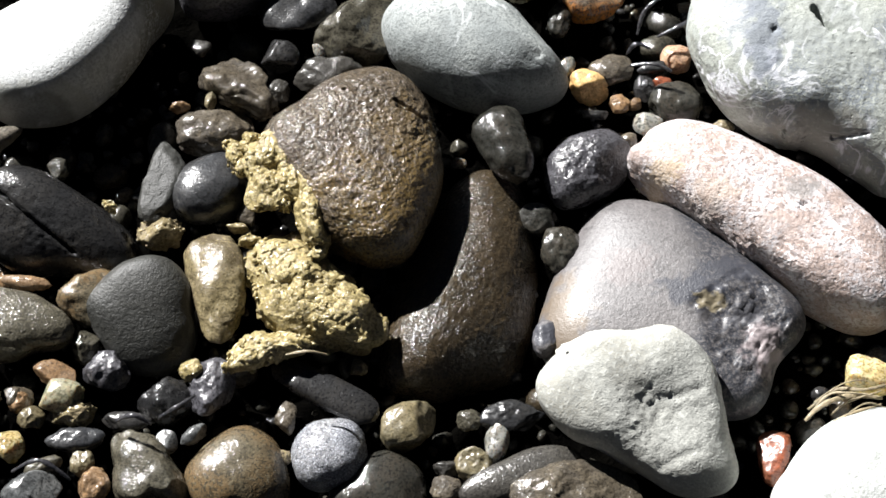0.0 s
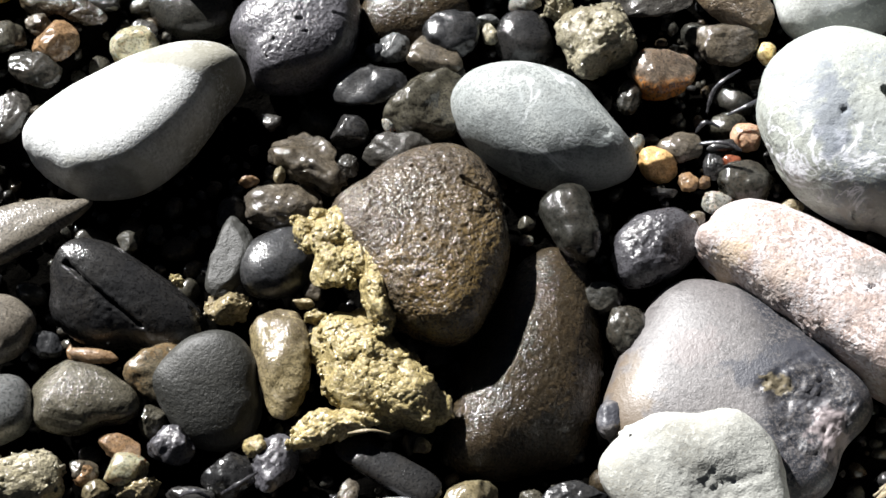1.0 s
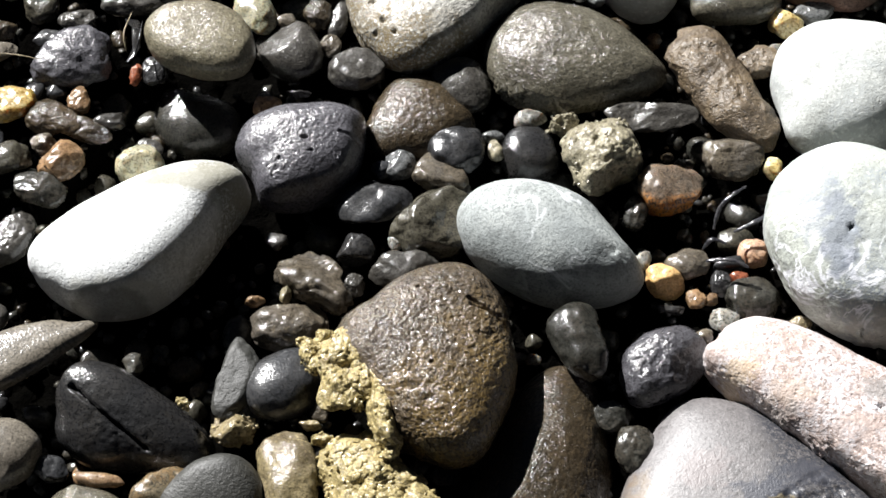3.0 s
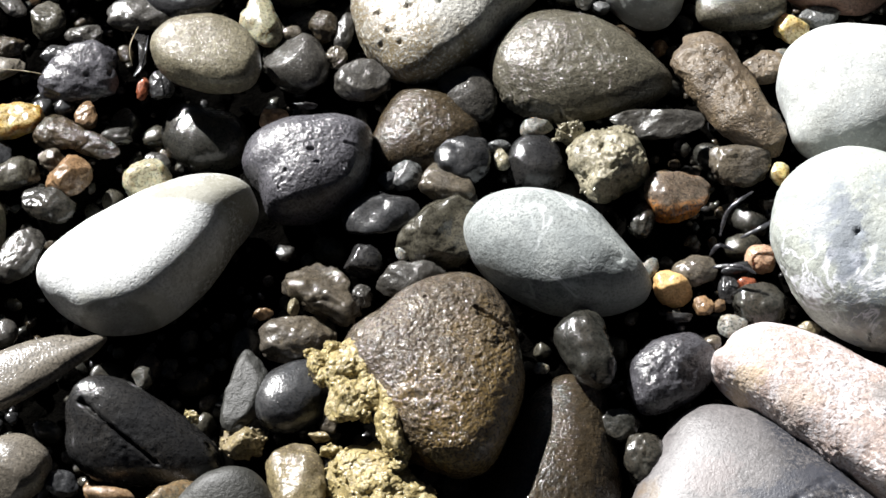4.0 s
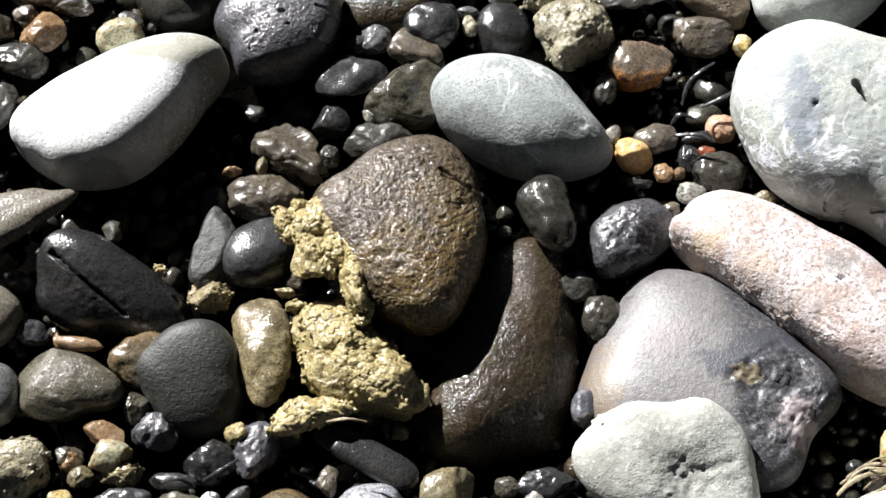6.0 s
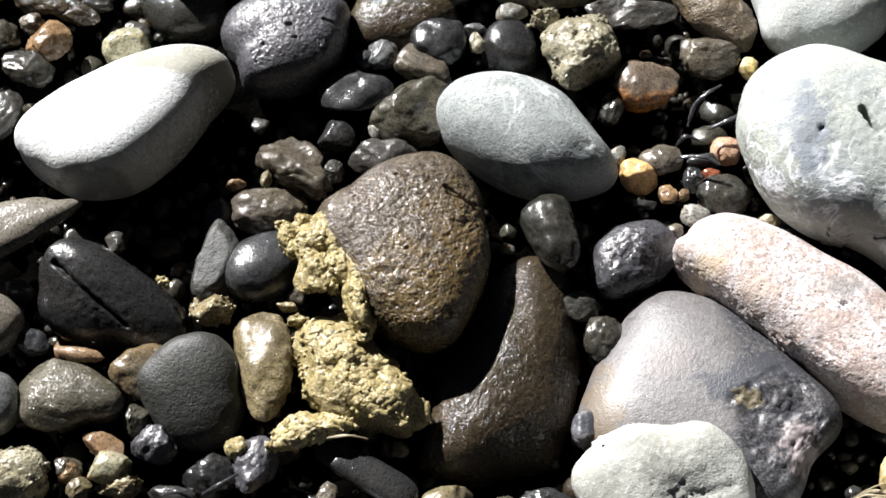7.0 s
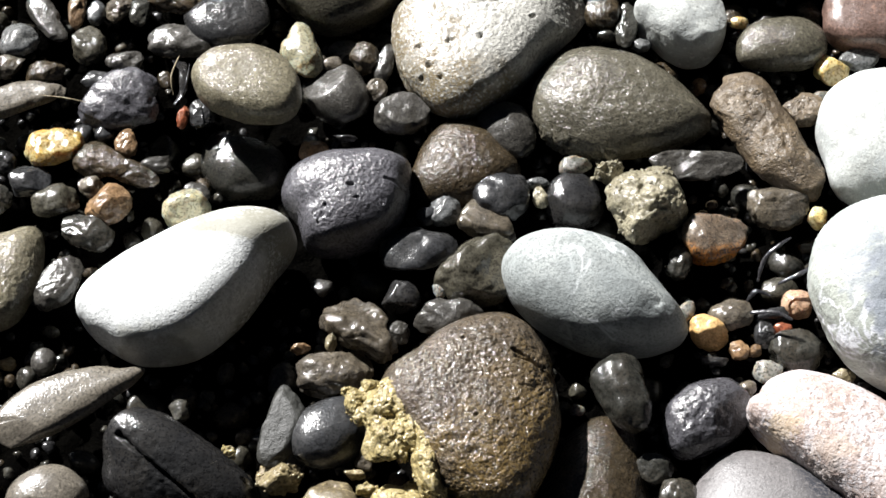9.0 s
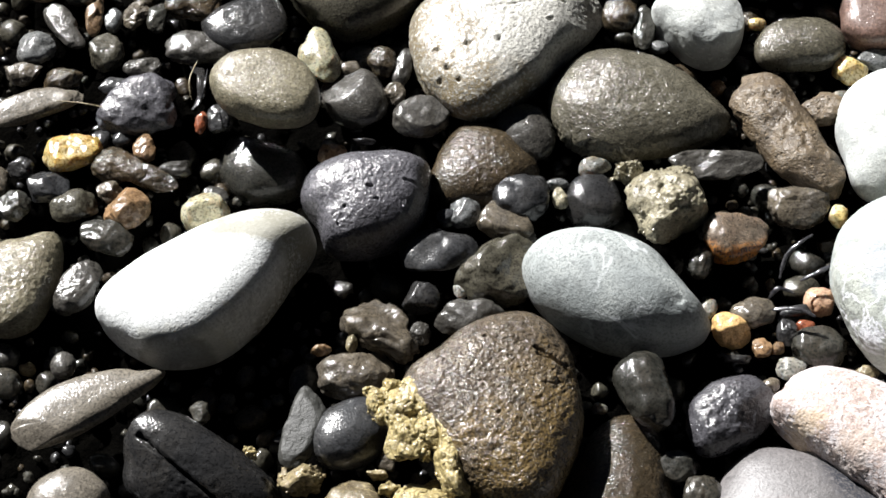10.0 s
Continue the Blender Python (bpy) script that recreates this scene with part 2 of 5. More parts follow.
MATERIALS = {
    "greydry": stone_material("grey_limestone", (0.219, 0.2387, 0.2345), (0.3179, 0.3364, 0.3233), (0.1413, 0.1591, 0.1634), wet=0, rough=0.7, vein=(0.5, 0.52, 0.53), patch=22, bump=0.45, pits=0.4, spread=0.06, depth=0.0008),
    "ashtan": stone_material("ash_and_tan_stone", (0.42, 0.41, 0.37), (0.15, 0.115, 0.06), (0.5, 0.49, 0.46), wet=0.6, gloss=0.17, patch=20, grain=600, pits=0.5, bump=0.9, depth=0.0009, spread=0.02, side=(-20, -12, -22), ripple=0.6),
    "purple": stone_material("wet_purple_lava", (0.068, 0.066, 0.074), (0.085, 0.082, 0.09), (0.12, 0.118, 0.128), gloss=0.22, bump=0.75, pits=0.4, depth=0.0013, ripple=0.45, grain=640, grains=0.65),
    "wetgrey": stone_material("wet_grey_stone", (0.04619, 0.04291, 0.03757), (0.03533, 0.03244, 0.02705), (0.07068, 0.06422, 0.05676), gloss=0.19, bump=0.9, pits=0.6, ripple=0.5),
    "olive": stone_material("wet_olive_stone", (0.04965, 0.04563, 0.03269), (0.06619, 0.05943, 0.04249), (0.09266, 0.08136, 0.05883), gloss=0.16, bump=0.85, pits=0.5, ripple=0.5),
    "tan": stone_material("wet_tan_stone", (0.1073, 0.0884, 0.06201), (0.07573, 0.0663, 0.05512), (0.1515, 0.1325, 0.1034), gloss=0.13, bump=0.95, pits=0.9, ripple=0.5),
    "rust": stone_material("wet_rusty_stone", (0.23, 0.138, 0.069), (0.1495, 0.09775, 0.0575), (0.322, 0.2185, 0.115), gloss=0.17, bump=0.9, pits=0.7, ripple=0.5),
    "rustbrown": stone_material("wet_chestnut_stone", (0.09626, 0.08264, 0.0548), (0.14, 0.09232, 0.04484), (0.2187, 0.175, 0.09963), gloss=0.13, bump=0.8, pits=0.5, patch=22, spread=0.02, ripple=0.6),
    "rustdry": stone_material("rough_rusty_stone", (0.135, 0.098, 0.057), (0.085, 0.062, 0.04), (0.2, 0.155, 0.095), wet=0.45, gloss=0.281, bump=1.0, pits=1.4, depth=0.0014, spread=0.02),
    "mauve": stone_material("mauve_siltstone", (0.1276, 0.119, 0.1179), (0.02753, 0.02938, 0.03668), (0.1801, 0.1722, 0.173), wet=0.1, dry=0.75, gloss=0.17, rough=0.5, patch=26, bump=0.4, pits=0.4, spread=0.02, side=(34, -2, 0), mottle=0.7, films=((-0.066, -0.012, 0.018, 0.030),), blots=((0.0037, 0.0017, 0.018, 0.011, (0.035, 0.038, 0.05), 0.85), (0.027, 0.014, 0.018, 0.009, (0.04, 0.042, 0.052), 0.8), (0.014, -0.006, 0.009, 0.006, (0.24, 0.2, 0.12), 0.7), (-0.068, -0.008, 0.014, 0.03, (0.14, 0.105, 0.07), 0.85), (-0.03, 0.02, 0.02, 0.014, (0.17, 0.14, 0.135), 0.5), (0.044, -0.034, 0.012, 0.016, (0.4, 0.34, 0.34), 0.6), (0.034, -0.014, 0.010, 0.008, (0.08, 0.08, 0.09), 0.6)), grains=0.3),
    "beige": stone_material("damp_beige_stone", (0.1881, 0.1673, 0.1118), (0.1324, 0.115, 0.07792), (0.2509, 0.23, 0.1694), wet=0.8, gloss=0.17, bump=0.9, pits=0.4, spread=0.02, ripple=0.65, grains=0.8),
    "greygreen": stone_material("damp_grey_green_stone", (0.094, 0.08534, 0.06139), (0.06768, 0.06115, 0.04353), (0.1353, 0.121, 0.0893), wet=1.0, gloss=0.16, bump=0.9, pits=0.6, patch=16, spread=0.05, ripple=0.65, grains=0.75),
    "fawn": stone_material("wet_fawn_stone", (0.15, 0.132, 0.105), (0.115, 0.1, 0.08), (0.2, 0.18, 0.145), gloss=0.2, bump=0.6, ripple=0.5, spread=0.03),
    "clay": stone_material("yellow_clay", (0.352, 0.284, 0.130), (0.281, 0.221, 0.092), (0.418, 0.360, 0.218), wet=0.95, gloss=0.17, bump=1.0, pits=0.4, grain=620, patch=90, depth=0.0012, ripple=0.5, spread=0.03, grains=0.9),
    "crumb": stone_material("pale_crumbly_clay", (0.252, 0.2272, 0.1554), (0.192, 0.169, 0.1072), (0.33, 0.303, 0.2251), wet=0.8, gloss=0.17, bump=1.0, pits=1.0, depth=0.001, ripple=0.6),
    "pale": stone_material("pale_limestone", (0.5238, 0.54, 0.5099), (0.4016, 0.423, 0.4172), (0.2357, 0.243, 0.241), wet=0, rough=0.8, bump=0.45, pits=0.5, depth=0.0008, spread=0.06, specks=0.68),
    # The second colour grows towards the far right end and the base.
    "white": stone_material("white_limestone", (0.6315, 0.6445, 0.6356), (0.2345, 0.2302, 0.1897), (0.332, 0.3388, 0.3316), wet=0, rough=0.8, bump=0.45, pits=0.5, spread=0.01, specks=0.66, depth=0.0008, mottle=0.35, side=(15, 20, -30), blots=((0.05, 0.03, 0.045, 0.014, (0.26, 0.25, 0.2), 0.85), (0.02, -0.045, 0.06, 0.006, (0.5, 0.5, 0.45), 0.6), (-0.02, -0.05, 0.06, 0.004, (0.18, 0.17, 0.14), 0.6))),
    "chalk": stone_material("chalky_limestone", (0.4919, 0.4962, 0.4572), (0.3173, 0.3082, 0.2641), (0.238, 0.2401, 0.2129), wet=0, rough=0.85, bump=0.45, pits=0.5, patch=17, spread=0.01, specks=0.66, mottle=0.4, depth=0.0008),
    "palegrey": stone_material("scratched_limestone", (0.4172, 0.4382, 0.3912), (0.224, 0.2471, 0.2633), (0.1932, 0.2073, 0.2106), wet=0, rough=0.75, vein=(0.75, 0.76, 0.8), bump=0.45, pits=0.6, spread=0.04, patch=25, blots=((-0.049, 0.006, 0.014, 0.032, (0.15, 0.17, 0.21), 0.75), (-0.064, 0.022, 0.01, 0.024, (0.25, 0.27, 0.31), 0.55), (-0.01, 0.0, 0.03, 0.03, (0.32, 0.34, 0.32), 0.7), (-0.02, -0.046, 0.03, 0.01, (0.27, 0.26, 0.22), 0.6)), depth=0.0008),
    "pink": stone_material("pink_granite", (0.3941, 0.308, 0.2718), (0.509, 0.4827, 0.491), (0.6731, 0.6575, 0.6926), wet=0.1, gloss=0.351, rough=0.65, vein=(0.85, 0.82, 0.83), patch=60, bump=0.9, pits=0.7, specks=0.62, spread=0.02, blots=((-0.066, 0.026, 0.011, 0.009, (0.45, 0.34, 0.22), 0.7), (-0.036, 0.010, 0.018, 0.009, (0.44, 0.35, 0.28), 0.5), (0.012, 0.012, 0.013, 0.009, (0.24, 0.23, 0.22), 0.7), (-0.004, -0.012, 0.015, 0.008, (0.34, 0.27, 0.24), 0.6), (-0.05, 0.0, 0.02, 0.006, (0.3, 0.27, 0.25), 0.6)), grain=480, mottle=0.3),
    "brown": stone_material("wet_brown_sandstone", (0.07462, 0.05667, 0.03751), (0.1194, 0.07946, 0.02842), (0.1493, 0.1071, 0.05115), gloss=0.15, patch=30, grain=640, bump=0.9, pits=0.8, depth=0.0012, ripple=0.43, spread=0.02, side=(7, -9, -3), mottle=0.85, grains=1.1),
    "umber": stone_material("wet_umber_stone", (0.04609, 0.03263, 0.01719), (0.03031, 0.0233, 0.01348), (0.06915, 0.0478, 0.02455), gloss=0.15, bump=0.8, pits=1.0, depth=0.0011, spread=0.2, ripple=0.5, grains=1.0, grain=640, mottle=0.7),
    "dark": stone_material("wet_dark_stone", (0.02789, 0.02778, 0.02257), (0.04127, 0.03584, 0.02675), (0.06246, 0.05018, 0.04096), gloss=0.14, ripple=0.5, grains=0.55),
    "black": stone_material("wet_black_stone", (0.0169, 0.01693, 0.01747), (0.02688, 0.02502, 0.02285), gloss=0.17, bump=0.7, ripple=0.5, grains=0.5),
    "slate": stone_material("wet_blue_slate", (0.02254, 0.0236, 0.02562), (0.02974, 0.0291, 0.02827), (0.04919, 0.0468, 0.04615), gloss=0.2, ripple=0.5, grains=0.4),
    "grey": stone_material("wet_light_grey_stone", (0.078, 0.081, 0.0806), (0.108, 0.108, 0.1023), (0.15, 0.15, 0.1488), gloss=0.17, ripple=0.5),
    "greyflat": stone_material("matt_grey_stone", (0.02822, 0.02796, 0.02323), (0.02211, 0.02257, 0.01927), (0.05174, 0.05397, 0.04942), wet=0.2, gloss=0.369, rough=0.6, bump=0.8, spread=0.02, pits=0.3, mottle=0.8),
    "redbrown": stone_material("red_brown_stone", (0.17, 0.1, 0.075), (0.13, 0.085, 0.07), (0.24, 0.17, 0.14), gloss=0.17, wet=0.6, spread=0.03),
    "red": stone_material("wet_red_stone", (0.26, 0.07, 0.03), (0.2, 0.08, 0.045), gloss=0.17),
    # Orange towards front and base paints in the light glowing through the stone.
    "amber": stone_material("amber_agate", (0.17, 0.13, 0.095), (0.5, 0.2, 0.04), (0.4, 0.3, 0.2), gloss=0.17, clear=0.3, patch=40, side=(12, -55, -45)),
    "yellow": stone_material("yellow_agate", (0.35, 0.225, 0.048), (0.385, 0.315, 0.16), gloss=0.17, clear=0.6, patch=60),
    "ochre": stone_material("honey_quartz", (0.45, 0.33, 0.11), (0.5, 0.42, 0.24), gloss=0.17, clear=0.5),
    "ochretan": stone_material("ochre_stone", (0.1573, 0.1276, 0.0682), (0.121, 0.1053, 0.06479), (0.2057, 0.1786, 0.1159), gloss=0.17, wet=0.8),
    "gold": stone_material("golden_stone", (0.5, 0.31, 0.12), (0.42, 0.27, 0.12), (0.55, 0.4, 0.2), wet=0.3, gloss=0.17, bump=0.9),
    "peach": stone_material("peach_stone", (0.55, 0.33, 0.2), (0.6, 0.42, 0.3), wet=0.5, gloss=0.17, clear=0.2),
    "quartz": stone_material("milky_quartz", (0.2852, 0.27, 0.18), (0.341, 0.324, 0.23), gloss=0.17, clear=0.7, spread=0.1),
    "clear": stone_material("wet_clear_quartz", (0.16, 0.16, 0.14), (0.26, 0.255, 0.23), gloss=0.17, clear=0.5, bump=0.8),
    "granite": stone_material("wet_speckled_granite", (0.1521, 0.158, 0.1755), (0.1989, 0.1989, 0.1989), (0.3978, 0.4095, 0.4446), gloss=0.2, bump=1.0, pits=0.6, specks=0.55, ripple=0.7, spread=0.08, grains=1.2),
    "claystone": stone_material("clay_caked_stone", (0.26, 0.21, 0.11), (0.15, 0.12, 0.08), (0.36, 0.3, 0.17), gloss=0.17, bump=1.0, pits=0.6),
    "straw": stone_material("dry_straw", (0.33, 0.27, 0.17), (0.24, 0.19, 0.11), wet=0.2, rough=0.6, patch=120, grain=900, spread=0.15),
    "stem": stone_material("pale_stem", (0.5, 0.5, 0.34), (0.4, 0.42, 0.28), wet=0.2, rough=0.5, patch=150, spread=0.1),
    "rot": stone_material("rotten_leaf", (0.022, 0.022, 0.026), (0.04, 0.038, 0.04), gloss=0.17, patch=120, bump=0.6),
    # Silt taken to near black, the shade between stones put in its colour.
    "bed": stone_material("gap_shade_silt", (0.001694, 0.001573, 0.001331), (0.001089, 0.001028, 0.000968), (0.001815, 0.001694, 0.001452), wet=0, rough=0.9, patch=60, bump=1.0, depth=0.001),
}
# No gloss either, so the painted gap shade stays black.
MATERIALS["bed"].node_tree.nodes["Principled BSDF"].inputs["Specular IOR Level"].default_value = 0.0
WORDS = {"dark": "dark grey", "black": "black", "slate": "blue-black slate", "olive": "olive-grey", "tan": "tan", "grey": "light grey", "wetgrey": "grey",
         "umber": "dark brown", "rust": "rusty brown", "red": "brick-red", "ochre": "honey-yellow translucent", "ochretan": "ochre", "clear": "clear glassy quartz", "peach": "peach", "gold": "golden",
         "crumb": "pale clay-caked", "claystone": "clay-caked", "granite": "speckled granite", "purple": "purple-black", "mauve": "mauve-grey", "pale": "pale", "quartz": "milky quartz"}


# ---- shapes ----
def lattice(p, seed):
    """Smooth value noise in -1..1 at the points p."""
    i = np.floor(p).astype(np.int64)
    f = p - i
    f = f * f * (3 - 2 * f)
    out = np.zeros(len(p))
    for dx in (0, 1):
        for dy in (0, 1):
            for dz in (0, 1):
                h = (i[:, 0] + dx) * 374761393 + (i[:, 1] + dy) * 668265263 + (i[:, 2] + dz) * 1274126177 + seed * 974711
                h = (h ^ (h >> 13)) * 1103515245 & 0x7FFFFFFF
                h = (h ^ (h >> 16)) * 69069 & 0x7FFFFFFF
                v = (h & 0xFFFF) / 32767.5 - 1
                w = (f[:, 0] if dx else 1 - f[:, 0]) * (f[:, 1] if dy else 1 - f[:, 1]) * (f[:, 2] if dz else 1 - f[:, 2])
                out += v * w
    return out


def cloud(p, seed, octaves=4, gain=0.5):
    out, a = np.zeros(len(p)), 1.0
    for k in range(octaves):
        out += a * lattice(p * 2.03 ** k + 17.3 * k, seed + k)
        a *= gain
    return out


def granules(p, seed):
    """Rounded grains packed at random: 1 in the middle of each, 0 between them."""
    i = np.floor(p).astype(np.int64)
    best = np.full(len(p), 9.0)
    for dx in (-1, 0, 1):
        for dy in (-1, 0, 1):
            for dz in (-1, 0, 1):
                c = i + (dx, dy, dz)
                h = c[:, 0] * 374761393 + c[:, 1] * 668265263 + c[:, 2] * 1274126177 + seed * 974711
                h = (h ^ (h >> 13)) * 1103515245 & 0x7FFFFFFF
                h = (h ^ (h >> 16)) * 69069 & 0x7FFFFFFF
                away = c + np.stack([h & 1023, (h >> 10) & 1023, (h >> 20) & 1023], 1) / 1023.0 - p
                best = np.minimum(best, (away * away).sum(1))
    return np.sqrt(np.clip(1 - best / 0.72, 0, 1))


def stone_plan(theta, plan):
    """The plan of a stone: an ellipse (width, depth, turn in degrees), bulged at even angles by the further numbers."""
    w, d, turn = plan[:3]
    bulge = np.ones(len(theta))
    if len(plan) > 3:
        r = np.array(plan[3:])
        n = len(r)
        u = (theta / (2 * np.pi) % 1) * n
        k = np.floor(u).astype(int)
        f = u - k
        a, b, c, d0 = r[(k - 1) % n], r[k % n], r[(k + 1) % n], r[(k + 2) % n]
        bulge = b + 0.5 * f * (c - a + f * (2 * a - 5 * b + 4 * c - d0 + f * (3 * (b - c) + d0 - a)))
    x, y = w / 2 * bulge * np.cos(theta), d / 2 * bulge * np.sin(theta)
    t = radians(turn)
    return x * math.cos(t) - y * math.sin(t), x * math.sin(t) + y * math.cos(t)


def stone_points(dirs, plan, height, seed, square, lump, cuts, rx, ry, rough, crumb=0.0, marks=(), sand=0.0):
    """A worn stone: a rounded body over its plan, cut by a few flat breaks, then lumped and pitted."""
    rng = np.random.RandomState(seed)
    phi = np.arctan2(dirs[:, 1], dirs[:, 0])
    c = np.hypot(dirs[:, 0], dirs[:, 1])
    s = (c ** square + np.abs(dirs[:, 2]) ** square) ** (-1 / square)
    px, py = stone_plan(phi, plan)
    mean = math.sqrt(plan[0] * plan[1]) / 2
    p = np.stack([c * s * px, c * s * py, dirs[:, 2] * s * height / 2], 1)
    size = np.array([mean, mean, height / 2])
    q = p / size
    for _ in range(cuts):
        n = rng.normal(size=3)
        n /= np.linalg.norm(n)
        over = np.maximum(q @ n - rng.uniform(0.62, 0.86), 0)
        q -= (over * 0.8)[:, None] * n
    q *= (1 + lump * cloud(q * 1.4 + seed % 97, seed, 3))[:, None]
    p = q * size
    for kind, *v in marks:
        if kind == "scar":
            x, y, r, depth = v
            near = np.clip(1.25 - np.hypot(p[:, 0] - x, p[:, 1] - y) / r, 0, 1) * (p[:, 2] > -0.1 * height)
            near = near * near * (3 - 2 * near)
            p -= dirs * (near * depth * (0.5 + 0.5 * cloud(p / (r * 0.3), seed + 9, 4, 0.65)))[:, None]
        elif kind == "break":
            x, y, r, depth = v
            near = np.clip(1.6 - 1.25 * np.hypot(p[:, 0] - x, p[:, 1] - y) / r + 0.35 * cloud(p / (r * 0.5), seed + 11, 3), 0, 1) * (p[:, 2] > -0.1 * height)
            near = near * near * (3 - 2 * near)
            n = cloud(p / (r * 0.85), seed + 12, 3, 0.5)
            steps = np.floor(n * 2.6) / 2.6 * 0.6 + 0.4 * n
            p[:, 2] -= near * depth * (0.6 + 0.6 * steps + 0.12 * cloud(p / (r * 0.12), seed + 13, 3, 0.65))
        elif kind == "pit":
            x, y, x1, y1, depth = v
            away = ((p[:, 0] - x) / x1) ** 2 + ((p[:, 1] - y) / y1) ** 2 + 0.9 * cloud(p / 0.0025, seed + 15, 2)
            p[:, 2] -= np.clip(1.3 - away, 0, 1) * (p[:, 2] > -0.2 * height) * depth
        elif kind == "dish":
            x, y, r, depth = v
            near = np.clip(1 - np.hypot(p[:, 0] - x, p[:, 1] - y) / r, 0, 1) * (p[:, 2] > 0)
            p[:, 2] -= near * near * (3 - 2 * near) * depth
        else:
            x, y, x1, y1, r, depth = v
            along = np.clip(((p[:, 0] - x) * (x1 - x) + (p[:, 1] - y) * (y1 - y)) / ((x1 - x) ** 2 + (y1 - y) ** 2), 0, 1)
            wave = r * 0.7 * cloud(p / 0.012, seed + 4, 2)
            off = np.hypot(p[:, 0] - x - along * (x1 - x), p[:, 1] - y - along * (y1 - y)) + wave * 0.6
            near = np.clip(1 - off / r, 0, 1) * (p[:, 2] > -0.2 * height)
            p[:, 2] -= np.minimum(1, near * 1.6) * depth
    if rough:
        p += dirs * (rough * cloud(p / (rough * 6) + 5.5, seed + 50, 4, 0.6))[:, None]
    if crumb:
        p += dirs * (crumb * 1.1 * cloud(p / (crumb * 8), seed + 73, 2))[:, None]
        lumps = 1.7 * granules(p / (crumb * 4.4), seed + 71)
        p += dirs * (crumb * (lumps - 0.8))[:, None]
        p += dirs * (crumb * (0.7 * granules(p / (crumb * 1.7), seed + 72) + 0.3 * granules(p / (crumb * 0.8), seed + 74)))[:, None]
    if sand:
        p += dirs * (sand * (1.1 * cloud(p / (sand * 7), seed + 81, 3, 0.75) + 1.6 * cloud(p / (sand * 24), seed + 83, 2)))[:, None]
    a, b = radians(rx), radians(ry)
    x, y, z = p.T
    y, z = y * math.cos(a) - z * math.sin(a), y * math.sin(a) + z * math.cos(a)
    x, z = x * math.cos(b) + z * math.sin(b), -x * math.sin(b) + z * math.cos(b)
    return np.stack([x, y, z], 1)

SPHERES = {}
PLACED = []
ROOM = []


def sphere(level):
    """Points and triangles of a fine ball, made once a level."""
    if level not in SPHERES:
        bm = bmesh.new()
        bmesh.ops.create_icosphere(bm, subdivisions=level, radius=1)
        bm.verts.ensure_lookup_table()
        SPHERES[level] = (np.array([v.co[:] for v in bm.verts]), np.array([[v.index for v in f.verts] for f in bm.faces]))
        bm.free()
    return SPHERES[level]


def solid(name, points, faces, material):
    me = bpy.data.meshes.new(name)
    n = len(faces)
    me.vertices.add(len(points))
    me.vertices.foreach_set("co", np.asarray(points, dtype=np.float32).ravel())
    me.loops.add(n * 3)
    me.loops.foreach_set("vertex_index", np.asarray(faces, dtype=np.int32).ravel())
    me.polygons.add(n)
    me.polygons.foreach_set("loop_start", np.arange(n, dtype=np.int32) * 3)
    me.polygons.foreach_set("use_smooth", np.ones(n, dtype=bool))
    me.update(calc_edges=True)
    me.materials.append(material)
    return new(name, me)


def strand(name, look_of, label, width, flat, *ends):
    """A blade, thread or stem: a tapering ring swept along a smooth line through its ends; flat: its thickness over its width."""
    ends = [Vector(e) for e in ends]
    line = []
    for i in range(len(ends) - 1):
        a, b, c, d = ends[max(i - 1, 0)], ends[i], ends[i + 1], ends[min(i + 2, len(ends) - 1)]
        for f in np.linspace(0, 1, 10, endpoint=False).tolist():
            line.append(b + 0.5 * f * (c - a + f * (2 * a - 5 * b + 4 * c - d + f * (3 * (b - c) + d - a))))
    line.append(ends[-1])
    pts, faces, n = [], [], 8
    for i, p in enumerate(line):
        u = i / (len(line) - 1)
        ahead = (line[min(i + 1, len(line) - 1)] - line[max(i - 1, 0)]).normalized()
        side = ahead.cross(Vector((0, 0, 1))).normalized()
        up = side.cross(ahead)
        r = width / 2 * (0.35 + 0.65 * math.sin(math.pi * min(1, max(0, 0.08 + u * 0.86)))) * (1 + 0.5 * noise.noise(p * 260))
        for k in range(n):
            a = 2 * math.pi * k / n + 0.5 * noise.noise(p * 90)
            pts.append(p + side * r * math.cos(a) + up * r * flat * math.sin(a))
    for i in range(len(line) - 1):
        for k in range(n):
            a, b = i * n + k, i * n + (k + 1) % n
            faces += [(a, b, b + n), (a, b + n, a + n)]
    for k in range(1, n - 1):
        faces += [(0, k + 1, k), ((len(line) - 1) * n, (len(line) - 1) * n + k, (len(line) - 1) * n + k + 1)]
    words = {"dry_leaf": "leaf", "dark_leaf": "leaf", "twig": "plant", "grass_blade": "grass", "clay_thread": "root"}
    return tagged(solid(name, [tuple(p) for p in pts], faces, MATERIALS[look_of]), label, words[name])


